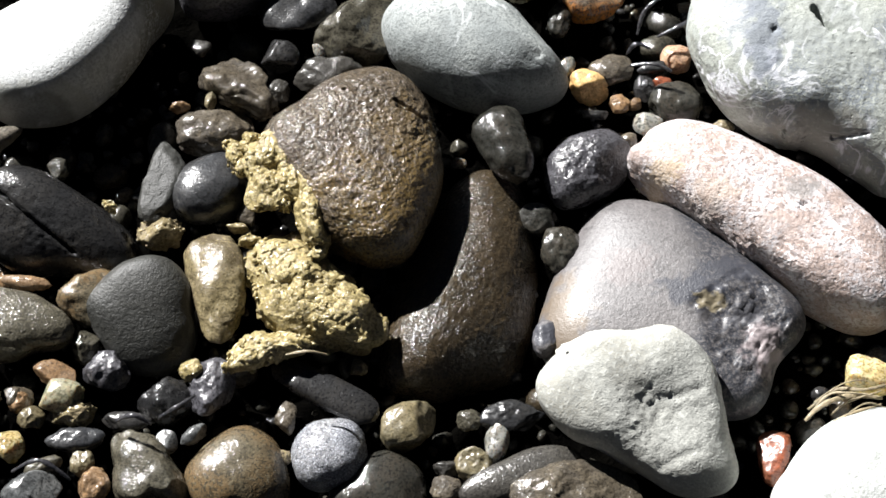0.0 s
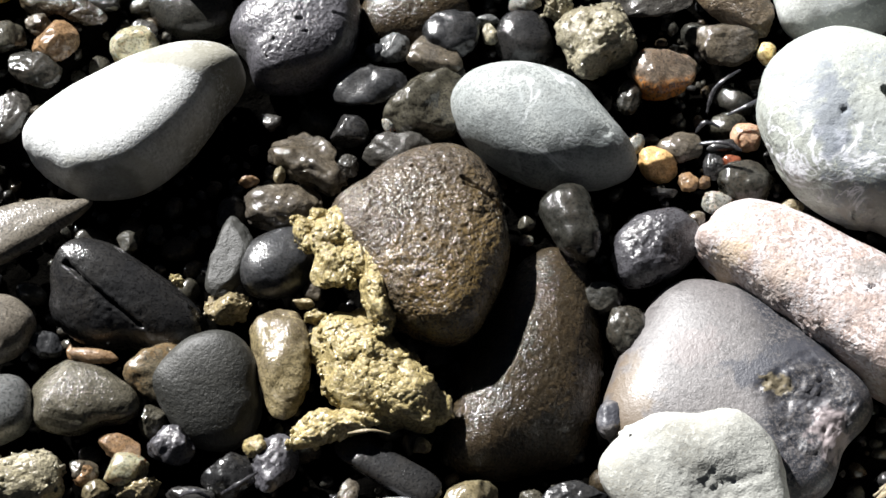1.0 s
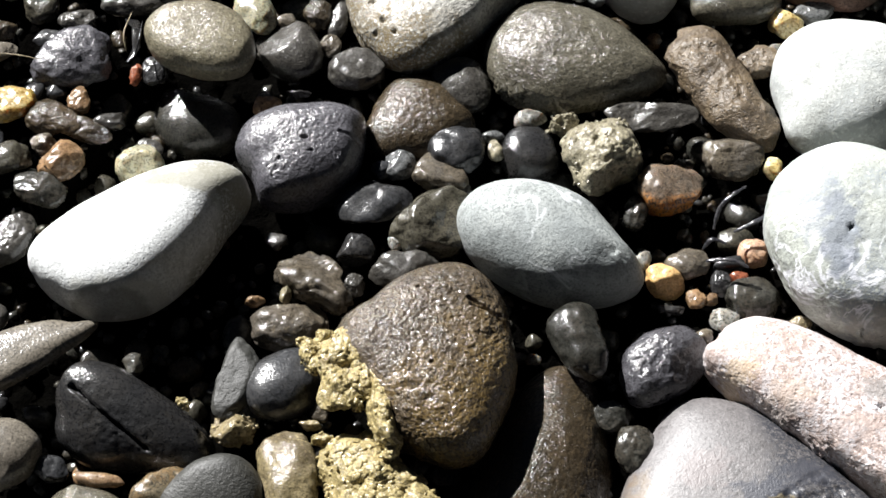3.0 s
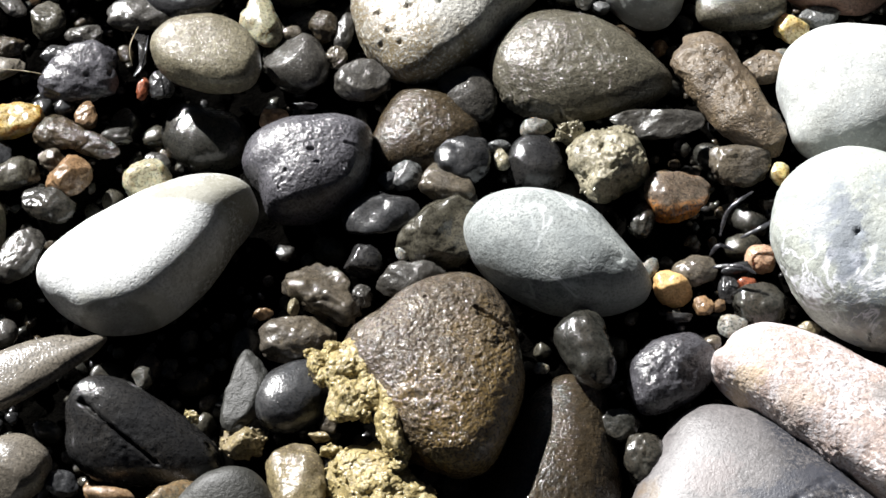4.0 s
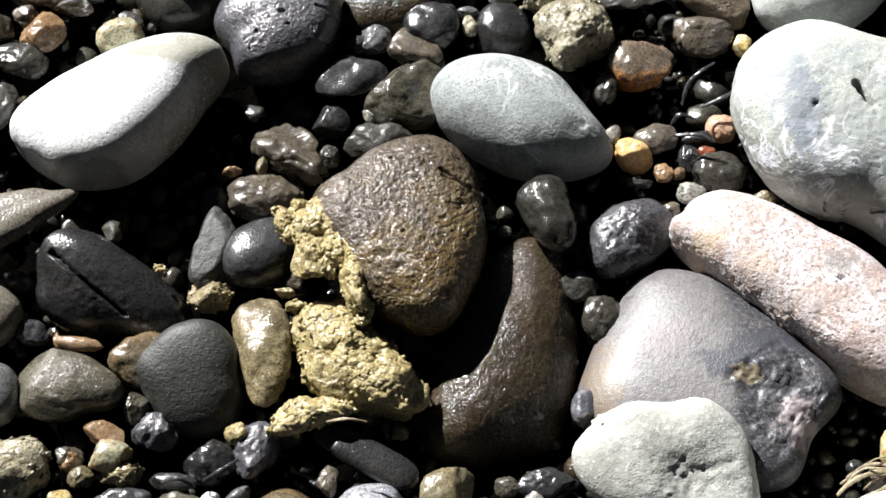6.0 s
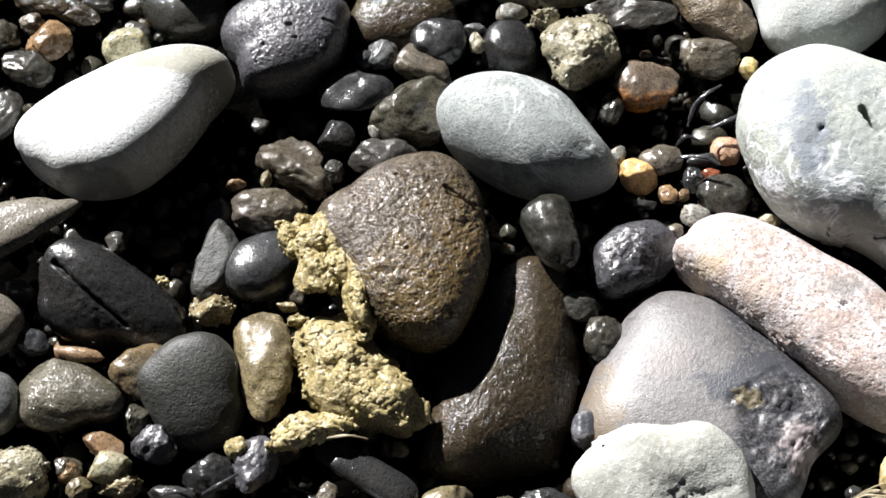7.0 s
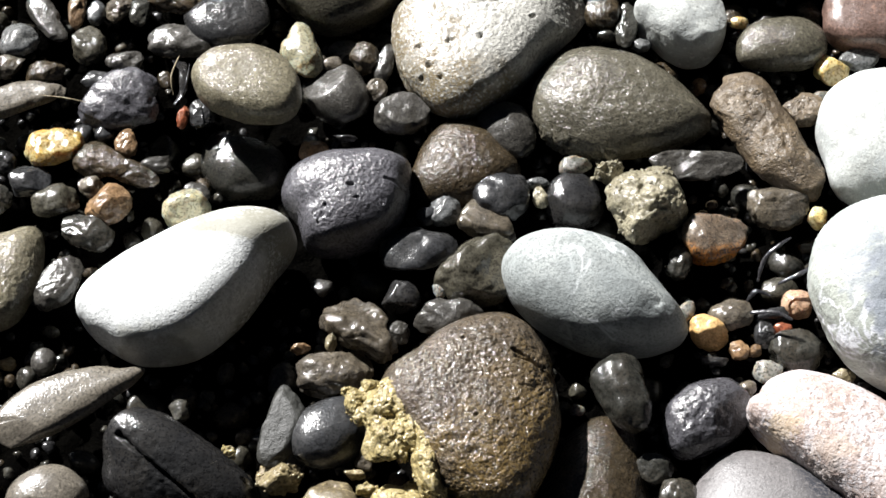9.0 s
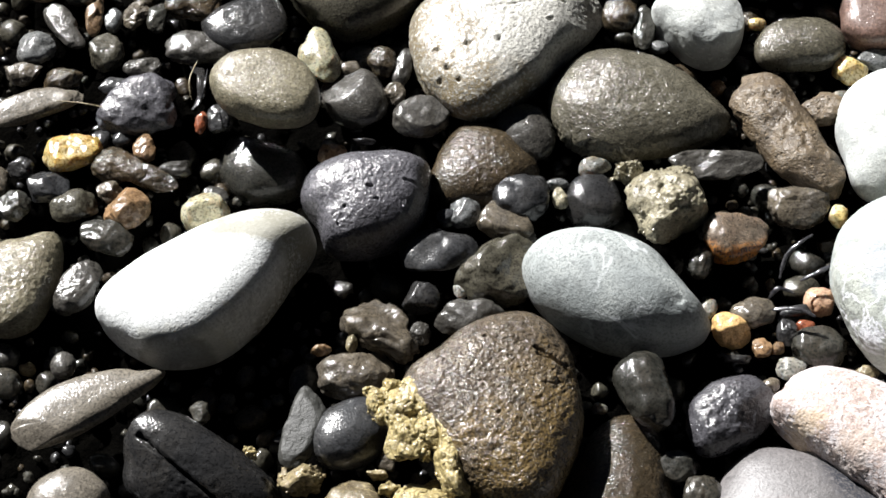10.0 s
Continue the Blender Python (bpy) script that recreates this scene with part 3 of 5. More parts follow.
def stone(name, look_of, x, y, z, height, plan, seed, level, rough=0.0, lump=0.05, square=2.35, cuts=0, rx=0, ry=0, crumb=0.0, marks=(), sand=0.0, under=None, label=""):
    """One stone: its middle and height in metres, its plan as stone_plan() takes it."""
    dirs, faces = sphere(level)
    pts = stone_points(dirs, plan, height, seed, square, lump, cuts, rx, ry, rough, crumb, marks, sand)
    ob = solid(name, pts, faces, MATERIALS[look_of])
    wide = 500 * (plan[0] + plan[1])
    if crumb:
        rng = np.random.RandomState(seed)
        ball, tri = sphere(2)
        spots = rng.choice(np.where(dirs[:, 2] > -0.2)[0], int(min(90, 8 + wide * 1.3)), replace=False)
        bits = [stone_points(ball, (w, w * 0.8, a), w * 0.8, int(seed + i), 2.2, 0.4, 4, 0, 0, 0) + pts[i] - dirs[i] * w * 0.25
                for i, w, a in zip(spots, rng.uniform(0.5, 1.0, len(spots)) ** 2 * 1.9 * crumb, rng.uniform(0, 180, len(spots)))]
        loose = solid("crumb_crust", np.concatenate(bits), np.concatenate([tri + i * len(ball) for i in range(len(bits))]), MATERIALS[look_of])
        loose.parent = ob
    ob.location = (x, y, z)
    if under:
        ob.parent = under
        ob.location = Vector((x, y, z)) - under.location
        return tagged(ob, label)
    if name != "clay_clump":
        PLACED.append((x, y, math.hypot(plan[0], plan[1]) / 2 * 0.72, z - height * 0.36))
        ROOM.append((x, y, plan[0] / 2, plan[1] / 2, math.cos(radians(plan[2])), math.sin(radians(plan[2]))))
    if not label:
        label = "%s wet %s pebble among river gravel" % ("small" if wide < 18 else "rounded", WORDS.get(look_of, look_of))
    kind_of = {"clay_clump": "clay"}.get(name, name)
    return tagged(ob, label, kind_of, {"cobble": "cobbles on the river bank", "pebble": "pebbles on the river bank"}.get(name, ""))


BED = -0.048

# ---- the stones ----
stone("cobble", "white", -0.2300, 0.0925, -0.0180, 0.0620, (0.1761, 0.1007, -151.0, 0.77, 0.76, 0.86, 0.93, 0.77, 0.66, 0.66, 0.82, 0.82, 0.76, 0.68, 0.66, 0.73, 0.84), 3, 6, lump=0.015, square=3.0, rx=-8, ry=-5, label="smooth dry pale limestone cobble, tan towards far end, with banded flank")
stone("cobble", "greydry", 0.0204, 0.0913, -0.0195, 0.0679, (0.1151, 0.0695, 154.1, 1.04, 1.1, 1.11, 1.09, 1.09, 1.02, 1.03, 1.06, 0.84, 0.78, 0.87, 0.9, 0.94, 0.98), 10, 6, lump=0.015, square=2.4, marks=[("scar", 0.039, -0.023, 0.013, 0.004)], label="smooth oval pale grey dry cobble with a chipped end")
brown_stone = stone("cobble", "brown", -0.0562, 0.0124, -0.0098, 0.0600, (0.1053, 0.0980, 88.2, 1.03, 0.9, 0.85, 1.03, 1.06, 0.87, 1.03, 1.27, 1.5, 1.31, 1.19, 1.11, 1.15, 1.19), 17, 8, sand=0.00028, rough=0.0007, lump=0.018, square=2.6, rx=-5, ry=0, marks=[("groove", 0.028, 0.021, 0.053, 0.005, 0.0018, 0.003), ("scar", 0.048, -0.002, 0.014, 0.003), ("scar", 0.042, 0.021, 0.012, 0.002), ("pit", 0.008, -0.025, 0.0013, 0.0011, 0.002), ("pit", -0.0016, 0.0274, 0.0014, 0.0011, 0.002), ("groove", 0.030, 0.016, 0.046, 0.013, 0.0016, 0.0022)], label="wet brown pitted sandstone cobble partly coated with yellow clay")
stone("cobble", "umber", 0.0191, -0.0722, -0.0500, 0.0700, (0.1505, 0.0870, 76.7, 1.12, 1.24, 1.21, 1.11, 1.16, 1.26, 0.96, 0.8, 0.78, 0.92, 0.89, 0.81, 0.81, 0.88), 24, 7, sand=0.00022, rough=0.0, lump=0.018, square=2.0, cuts=1, rx=9, ry=22, label="wet dark brown crescent-lit cobble with fine pitted skin")
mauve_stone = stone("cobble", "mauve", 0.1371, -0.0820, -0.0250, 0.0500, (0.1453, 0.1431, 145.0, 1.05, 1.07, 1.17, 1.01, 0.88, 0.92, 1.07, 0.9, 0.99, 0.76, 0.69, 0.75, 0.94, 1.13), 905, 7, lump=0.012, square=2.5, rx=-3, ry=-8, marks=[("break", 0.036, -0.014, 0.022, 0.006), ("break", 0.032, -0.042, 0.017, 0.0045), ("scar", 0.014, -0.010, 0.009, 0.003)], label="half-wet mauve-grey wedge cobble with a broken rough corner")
stone("cobble", "pink", 0.1946, -0.0328, -0.0168, 0.0600, (0.1729, 0.0604, 144.9, 1.11, 1.19, 1, 0.94, 1.03, 1.26, 1.1, 0.97, 0.96, 1.1, 1.21, 1.25, 1.28, 1.21), 52, 7, rough=0.0004, lump=0.03, square=3.1, rx=-4, ry=0, marks=[("groove", -0.062, 0.004, -0.040, -0.012, 0.0030, 0.003), ("scar", -0.024, -0.023, 0.013, 0.004), ("scar", -0.045, -0.006, 0.010, 0.003), ("scar", 0.004, -0.030, 0.012, 0.003), ("pit", -0.066, 0.014, 0.002, 0.0015, 0.002), ("pit", -0.058, 0.008, 0.002, 0.002, 0.002), ("pit", 0.012, -0.002, 0.003, 0.0015, 0.002)], label="dry pink-cream granite cobble, long and rounded")
stone("cobble", "chalk", 0.1098, -0.1556, -0.0052, 0.0400, (0.0923, 0.0746, 142.8, 1.24, 1.35, 1.15, 0.82, 0.76, 0.88, 1.19, 1.36, 1.17, 1.15, 1.3, 1.38, 1.16, 1.23), 59, 6, rough=0.0004, lump=0.03, square=2.7, rx=22, ry=0, marks=[("groove", 0.014, 0.009, 0.032, 0.015, 0.0030, 0.0008), ("scar", 0.004, 0.007, 0.013, 0.0015), ("groove", 0.009, -0.028, 0.031, -0.019, 0.0030, 0.001), ("scar", -0.042, 0.036, 0.006, 0.003), ("dish", 0.013, 0.001, 0.035, 0.004)], label="dry chalk-white heart-shaped cobble with shallow scars")
stone("boulder", "palegrey", 0.2371, 0.0616, -0.0024, 0.0800, (0.2081, 0.1298, 135.5, 0.93, 1.01, 1.07, 1.02, 0.73, 0.76, 0.96, 0.85, 0.8, 0.84, 0.92, 0.94, 0.86, 0.91), 66, 7, rough=0.0004, lump=0.03, square=2.5, cuts=1, rx=9, ry=3, marks=[("groove", -0.022, 0.026, -0.013, 0.013, 0.0021, 0.012), ("groove", -0.036, -0.040, -0.026, -0.043, 0.0016, 0.004), ("groove", -0.010, -0.046, 0.008, -0.047, 0.0012, 0.003), ("scar", -0.032, -0.041, 0.009, 0.003), ("pit", -0.046, 0.014, 0.002, 0.0016, 0.003), ("scar", -0.046, 0.004, 0.014, 0.0015)], label="large dry pale grey cobble with white scratches and slots")
stone("cobble", "pale", 0.2056, 0.1996, -0.0165, 0.0607, (0.0906, 0.0976, 111.3, 1.08, 1.1, 1.01, 0.95, 1.1, 1.05, 1.02, 1, 1, 1.02, 1.07, 1.04), 73, 6, lump=0.03, square=2.4, label="dry whitish rounded cobble with pale veins")
stone("cobble", "pale", 0.2383, -0.1962, -0.0140, 0.0715, (0.1210, 0.0915, -171.0, 0.99, 0.98, 0.97, 1.02, 1.1, 1, 0.97, 0.98, 0.98, 0.95, 0.9, 0.86), 80, 6, lump=0.03, square=2.5, label="dry chalk-white broad cobble at the bank side")
stone("cobble", "pale", 0.0778, 0.2916, -0.0241, 0.0474, (0.0576, 0.0496, 168.4, 1.22, 0.98, 0.97, 1.13, 1.18, 1.01, 0.93, 0.94, 1.02, 0.79, 0.76, 0.94), 87, 6, lump=0.03, square=3.2, cuts=1, rx=-5, ry=0, marks=[("dish", 0.001, -0.025, 0.020, 0.004)], label="dry light grey blunt cobble with a dimple")
stone("cobble", "greygreen", 0.0343, 0.2264, -0.0240, 0.0430, (0.1135, 0.0706, 168.6, 1.01, 1.07, 1.15, 1.15, 1, 0.96, 1, 1.07, 0.94, 0.95, 1.04, 1.18, 1.18, 1.02), 94, 7, sand=0.0002, rough=0.0, lump=0.03, square=2.1, cuts=1, marks=[("groove", -0.045, -0.026, -0.012, -0.040, 0.0036, 0.003), ("groove", -0.012, -0.040, 0.020, -0.048, 0.0030, 0.003), ("scar", -0.040, -0.028, 0.018, 0.005), ("scar", -0.009, -0.043, 0.015, 0.004), ("scar", 0.012, -0.046, 0.010, 0.003)], label="wet dark grey oval cobble with a rough lower ledge")
stone("cobble", "ashtan", -0.0427, 0.2870, -0.0226, 0.0510, (0.1433, 0.1063, -152.6, 1.02, 1.11, 1.25, 0.95, 0.71, 0.69, 0.8, 1.02, 0.95, 0.73, 0.67, 0.81, 1.11, 1.05), 101, 7, rough=0.0004, lump=0.03, square=2.6, cuts=1, rx=-6, ry=-3, marks=[("groove", -0.018, -0.001, 0.031, 0.006, 0.0016, 0.0009), ("groove", -0.003, 0.010, 0.031, 0.014, 0.0014, 0.0006), ("scar", -0.050, -0.038, 0.017, 0.002), ("pit", -0.052, -0.030, 0.0022, 0.0015, 0.003), ("pit", -0.043, -0.046, 0.0022, 0.0018, 0.003), ("pit", -0.036, -0.055, 0.0018, 0.0015, 0.003), ("pit", -0.030, -0.030, 0.0026, 0.0016, 0.003), ("pit", -0.048, -0.052, 0.0015, 0.0015, 0.003), ("pit", -0.010, -0.028, 0.0016, 0.0018, 0.003), ("pit", 0.022, -0.010, 0.0018, 0.0014, 0.003)], label="wet ash-grey wedge cobble with tan pitted end")
stone("cobble", "olive", -0.1544, 0.3291, -0.0258, 0.0480, (0.0864, 0.0773, 174.9, 1.07, 1.02, 1.03, 1.17, 1.08, 1.08, 1.08, 1.12, 1.07, 1.03, 1.08, 1.17), 108, 6, lump=0.03, square=2.4, label="wet olive-grey cobble with fine grain")
stone("cobble", "beige", -0.2028, 0.2295, -0.0036, 0.0300, (0.0670, 0.0511, 161.8, 1.11, 1.07, 1.07, 0.98, 1.05, 1.18, 1.09, 1.03, 1.04, 1.04, 1.01, 1.05), 115, 6, lump=0.03, square=3.0, cuts=0, label="wet tan flat-topped cobble with worn corners")
stone("cobble", "wetgrey", -0.1455, 0.2338, -0.0262, 0.0278, (0.0592, 0.0410, 145.7, 1.05, 0.92, 0.95, 0.9, 0.86, 0.69, 0.73, 0.85, 1.09, 0.93), 122, 5, lump=0.03, cuts=2, label="wet blue-grey peaked pebble")
stone("cobble", "purple", -0.1306, 0.1593, -0.0222, 0.0520, (0.0812, 0.0769, -149.3, 1.01, 1.19, 1.09, 0.97, 0.9, 0.85, 0.86, 0.94, 0.85, 0.72, 0.73, 0.88, 1.12, 1.19), 129, 7, rough=0.0003, lump=0.03, square=2.6, cuts=2, marks=[("pit", -0.0013, -0.0068, 0.0020, 0.0011, 0.003), ("pit", 0.0026, -0.0157, 0.0024, 0.0009, 0.002), ("pit", -0.0164, -0.0198, 0.0012, 0.0010, 0.003), ("scar", 0.020, -0.018, 0.006, 0.002), ("scar", -0.018, -0.028, 0.009, 0.003), ("groove", 0.020, -0.001, 0.034, -0.004, 0.0018, 0.002)], label="wet purple-black pitted lava cobble")
# Dark grey stands for the beige cobble's shadow, which covers most of it.
stone("cobble", "dark", -0.2063, 0.1909, -0.0441, 0.0329, (0.0599, 0.0475, 155.5, 1.04, 1.01, 1.04, 1.11, 0.93, 0.96, 0.99, 0.99, 0.99, 0.86, 0.94, 1.12), 136, 6, lump=0.03, cuts=1, label="wet cobble with one lit flank, its dark grey holding cast shade")
stone("cobble", "umber", -0.0627, 0.1842, -0.0319, 0.0382, (0.0681, 0.0573, -158.3, 1.12, 1.13, 1, 1.01, 1.03, 1.07, 0.86, 0.9, 1.07, 1.21, 1.07, 0.99), 143, 6, rough=0.0004, lump=0.018, cuts=1, label="wet dark brown rounded cobble")
stone("cobble", "wetgrey", -0.0349, 0.2104, -0.0268, 0.0220, (0.0471, 0.0348, 135.8, 0.93, 1.08, 1.02, 1.04, 1, 0.84, 0.75, 0.82, 0.98, 0.91), 150, 5, lump=0.09, label="glossy wet grey pebble with dimples")
stone("cobble", "rustdry", 0.1274, 0.2041, -0.0212, 0.0296, (0.0938, 0.0407, 126.0, 0.97, 1.04, 1.14, 0.99, 1.02, 1.12, 1.15, 1.08, 1, 0.85, 0.87, 1.06, 1.33, 1.13), 157, 6, rough=0.0026, lump=0.09, cuts=1, label="wet rusty brown rough finger-shaped cobble")
# Black stands in for the shade a neighbour throws over this pebble.
stone("cobble", "black", 0.0025, 0.1585, -0.0303, 0.0271, (0.0395, 0.0341, 121.4, 0.92, 0.8, 0.85, 0.94, 0.86, 1, 1.25, 1.26, 1.27, 1.14), 164, 5, lump=0.03, cuts=1, label="wet round pebble with a lit rim, cast shade in its black colour")
stone("pebble", "amber", 0.0916, 0.1313, -0.0235, 0.0238, (0.0434, 0.0332, -176.1, 0.84, 0.91, 1.13, 1.16, 0.97, 0.97, 1.08, 1.2, 0.87, 0.8, 1.02, 0.97), 171, 5, lump=0.12, cuts=2, label="amber brown translucent agate pebble")
stone("pebble", "dark", 0.0720, 0.1157, -0.0267, 0.0120, (0.0238, 0.0155, 83.2), 178, 5, rough=0.0005, lump=0.12, cuts=1)
stone("pebble", "tan", 0.1344, 0.1534, -0.0251, 0.0186, (0.0355, 0.0259, 179.0, 1.14, 1.11, 1.07, 1.1, 1, 0.96, 1.08, 0.87, 1.01, 1.27), 185, 5, rough=0.0006, lump=0.12, square=3, cuts=3, label="wet grey-brown blocky pebble")
stone("pebble", "slate", -0.0874, 0.1248, -0.0251, 0.0187, (0.0468, 0.0412, -174.1, 1.05, 1.21, 1.34, 1.06, 1.02, 0.95, 0.56, 0.5, 0.78, 0.94), 192, 5, lump=0.12, cuts=2, label="wet blue-black slate pebble")
stone("pebble", "olive", -0.0575, 0.1066, -0.0241, 0.0323, (0.0528, 0.0402, -137.8, 0.73, 0.87, 1, 1.25, 1.34, 1.3, 1.17, 0.96, 0.87, 0.69, 0.76, 0.86), 199, 6, lump=0.12, cuts=2, label="wet olive peaked pebble")
stone("pebble", "slate", -0.0400, 0.1565, -0.0228, 0.0218, (0.0354, 0.0386, -175.6, 0.91, 0.93, 0.77, 0.81, 0.98, 1.07, 1.11, 1.01, 1.01, 1.06), 206, 5, lump=0.12, cuts=2, label="wet navy banded pebble")
stone("pebble", "tan", -0.0506, 0.1382, -0.0223, 0.0166, (0.0454, 0.0294, 159.2, 0.67, 0.79, 0.59, 0.5, 0.63, 0.99, 0.9, 0.98, 1.2, 0.78), 213, 5, lump=0.12, square=3, cuts=3, label="brown wedge pebble lying among gravel")
stone("cobble", "wetgrey", 0.0760, 0.1848, -0.0175, 0.0080, (0.0664, 0.0239, -176.7, 0.72, 0.84, 1.29, 1.3, 1.24, 0.99, 0.53, 0.33, 0.38, 0.58), 220, 5, rough=0.0024, lump=0.03, square=3, cuts=3, label="flat grey slate flake lying on pebbles")
stone("cobble", "greygreen", 0.1379, 0.2729, -0.0225, 0.0241, (0.0588, 0.0397, -171.0, 0.97, 1.05, 0.96, 0.91, 1.07, 1.11, 1.04, 1.04, 1.05, 1.02, 1.02, 0.97), 227, 5, lump=0.03, label="wet dark grey oval cobble in shade")
stone("cobble", "redbrown", 0.2010, 0.2929, -0.0218, 0.0306, (0.0781, 0.0550, 176.9, 0.88, 0.97, 0.98, 0.88, 1.05, 1.01, 0.95, 0.96, 0.8, 0.72, 0.77, 0.96), 234, 6, lump=0.03, square=3.2, cuts=2, label="reddish brown blocky cobble")
stone("pebble", "ochre", 0.1705, 0.2576, -0.0266, 0.0150, (0.0225, 0.0217, -178.4), 241, 5, lump=0.12, cuts=2)
stone("pebble", "grey", 0.1893, 0.2625, -0.0240, 0.0103, (0.0282, 0.0179, -178.4), 248, 5, lump=0.12, cuts=3)
stone("pebble", "dark", 0.0368, 0.0204, -0.0123, 0.0259, (0.0500, 0.0385, 110.4, 0.93, 0.93, 0.95, 0.84, 0.8, 0.97, 1.07, 1.06, 0.8, 0.72, 0.86, 1.03), 255, 5, lump=0.12, square=2.2, label="wet green-black egg pebble with bright glints")
stone("cobble", "purple", 0.0862, 0.0115, -0.0231, 0.0309, (0.0559, 0.0366, -140.9, 1.09, 1.25, 1.19, 1.15, 1.17, 1.06, 0.99, 1.01, 1, 1.08, 1.15, 1.03), 262, 6, rough=0.0012, lump=0.03, cuts=1, label="wet dark knobbly pitted cobble")
stone("pebble", "dark", 0.0556, -0.0218, -0.0276, 0.0145, (0.0229, 0.0195, -180.0), 269, 5, lump=0.12, cuts=3)
stone("pebble", "dark", 0.0690, -0.0416, -0.0272, 0.0178, (0.0396, 0.0247, 105.7), 276, 5, rough=0.0005, lump=0.12, cuts=5)
# Dark stone blackened further to carry the shade on its lower half.
stone("cobble", "black", -0.2331, -0.0296, -0.0305, 0.0417, (0.0968, 0.0577, 148.1, 0.99, 0.9, 1.07, 1.01, 0.77, 0.79, 1.09, 1.26, 1.13, 1.04, 1.13, 1.14), 283, 6, rough=0.0004, lump=0.018, cuts=1, rx=24, ry=0, marks=[("groove", -0.028, 0.025, 0.018, -0.012, 0.0015, 0.006)], label="wet dark cracked cobble with a deep split, shade in its black")
stone("cobble", "fawn", -0.3085, 0.0010, -0.0165, 0.0148, (0.1101, 0.0316, -151.2, 0.81, 0.82, 0.71, 0.77, 0.77, 0.87, 1.19, 1.09, 1.3, 1.47, 1.01, 0.7), 290, 5, lump=0.03, square=2.6, cuts=2, label="wet fawn-grey flat sharp-ended cobble")
stone("cobble", "beige", -0.3514, 0.0955, -0.0321, 0.0332, (0.0650, 0.0522, 66.5, 1.4, 1.25, 1.36, 1.2, 0.96, 1.01, 1, 0.96, 0.92, 0.81, 0.86, 1.04), 297, 6, rough=0.0004, lump=0.03, cuts=1, label="wet mottled tan-grey cobble")
stone("pebble", "wetgrey", -0.3135, 0.0954, -0.0254, 0.0164, (0.0417, 0.0239, 61.2), 304, 5, rough=0.0008, lump=0.12, cuts=3)
stone("pebble", "slate", -0.1360, -0.0034, -0.0241, 0.0324, (0.0499, 0.0353, -145.4, 1.08, 1.14, 1.2, 1.14, 0.92, 0.92, 1.13, 1.17, 1.24, 1.12), 311, 6, lump=0.03, square=2.3, rx=-8, ry=0, label="wet blue-black round pebble")
stone("pebble", "greyflat", -0.1666, -0.0011, -0.0201, 0.0147, (0.0509, 0.0250, 75.2, 0.88, 1.15, 0.85, 0.93, 1.07, 1.01, 1.11, 0.97, 1.1, 0.87), 318, 5, lump=0.12, cuts=3, label="dark grey upright wedge pebble")
stone("pebble", "tan", -0.1357, 0.0363, -0.0264, 0.0233, (0.0524, 0.0303, -175.4, 0.92, 1.01, 1.01, 1.04, 0.95, 0.91, 0.88, 1.02, 1.27, 0.96, 0.96, 1.06), 325, 5, rough=0.0011, lump=0.12, cuts=2, label="wet tan knobbly pebble")
stone("pebble", "tan", -0.1211, 0.0658, -0.0243, 0.0254, (0.0499, 0.0372, 148.2, 0.99, 1.03, 0.87, 0.95, 1.07, 1.06, 0.95, 0.77, 0.8, 0.87, 1, 1.12), 332, 5, rough=0.0018, lump=0.26, cuts=4, label="wet glossy tan-brown lumpy pebble")
stone("pebble", "black", -0.1003, 0.0883, -0.0246, 0.0160, (0.0269, 0.0201, 0.0), 339, 5, lump=0.1, cuts=5, label="glossy wet black pebble")
stone("pebble", "wetgrey", -0.0694, 0.0729, -0.0215, 0.0152, (0.0437, 0.0238, -168.1, 0.97, 0.94, 0.81, 0.75, 0.8, 1.02, 0.96, 1.02, 1.12, 0.92), 346, 5, lump=0.12, cuts=2, label="wet dark grey pebble with reddish edge")
stone("cobble", "greyflat", -0.1773, -0.0872, -0.0265, 0.0321, (0.0651, 0.0700, 98.0, 1.06, 0.9, 0.91, 0.75, 0.7, 0.83, 1.03, 1.17, 1.08, 0.95, 1.08, 1.18), 901, 6, lump=0.018, square=2.6, rx=22, ry=0, label="matt dark grey heart-shaped flat cobble")
stone("pebble", "rustbrown", -0.2072, -0.0710, -0.0246, 0.0236, (0.0357, 0.0362, -155.6, 0.96, 0.95, 1.13, 1.37, 1.27, 1.22, 0.79, 0.52, 0.53, 0.58), 360, 5, lump=0.12, cuts=1, label="wet reddish tan pebble")
stone("pebble", "claystone", -0.1301, -0.0689, -0.0225, 0.0249, (0.0638, 0.0365, 93.2, 0.97, 1.12, 1.17, 0.89, 0.84, 0.96, 1.06, 1.02, 1.03, 0.92, 1, 1.03), 367, 6, lump=0.12, cuts=2, label="wet greenish tan pebble with dark notch")
stone("cobble", "greygreen", -0.2483, -0.0893, -0.0216, 0.0267, (0.0732, 0.0504, 177.5, 0.7, 0.73, 1.02, 1.05, 0.89, 1.09, 0.96, 0.73, 0.68, 0.67, 0.83, 0.83), 374, 6, lump=0.05, cuts=2, label="wet dark grey-green cobble with bright glints")
stone("pebble", "black", -0.1567, -0.1393, -0.0264, 0.0235, (0.0319, 0.0257, 0.0), 381, 5, lump=0.12, cuts=2, label="glossy black wet pebble")
stone("pebble", "purple", -0.1317, -0.1314, -0.0244, 0.0223, (0.0356, 0.0249, 67.6, 1.03, 1.02, 1.07, 1.12, 0.88, 1.05, 1.14, 1.04, 0.96, 1.18), 388, 5, rough=0.0014, lump=0.12, cuts=3, label="wet purple-brown knobbly pebble")
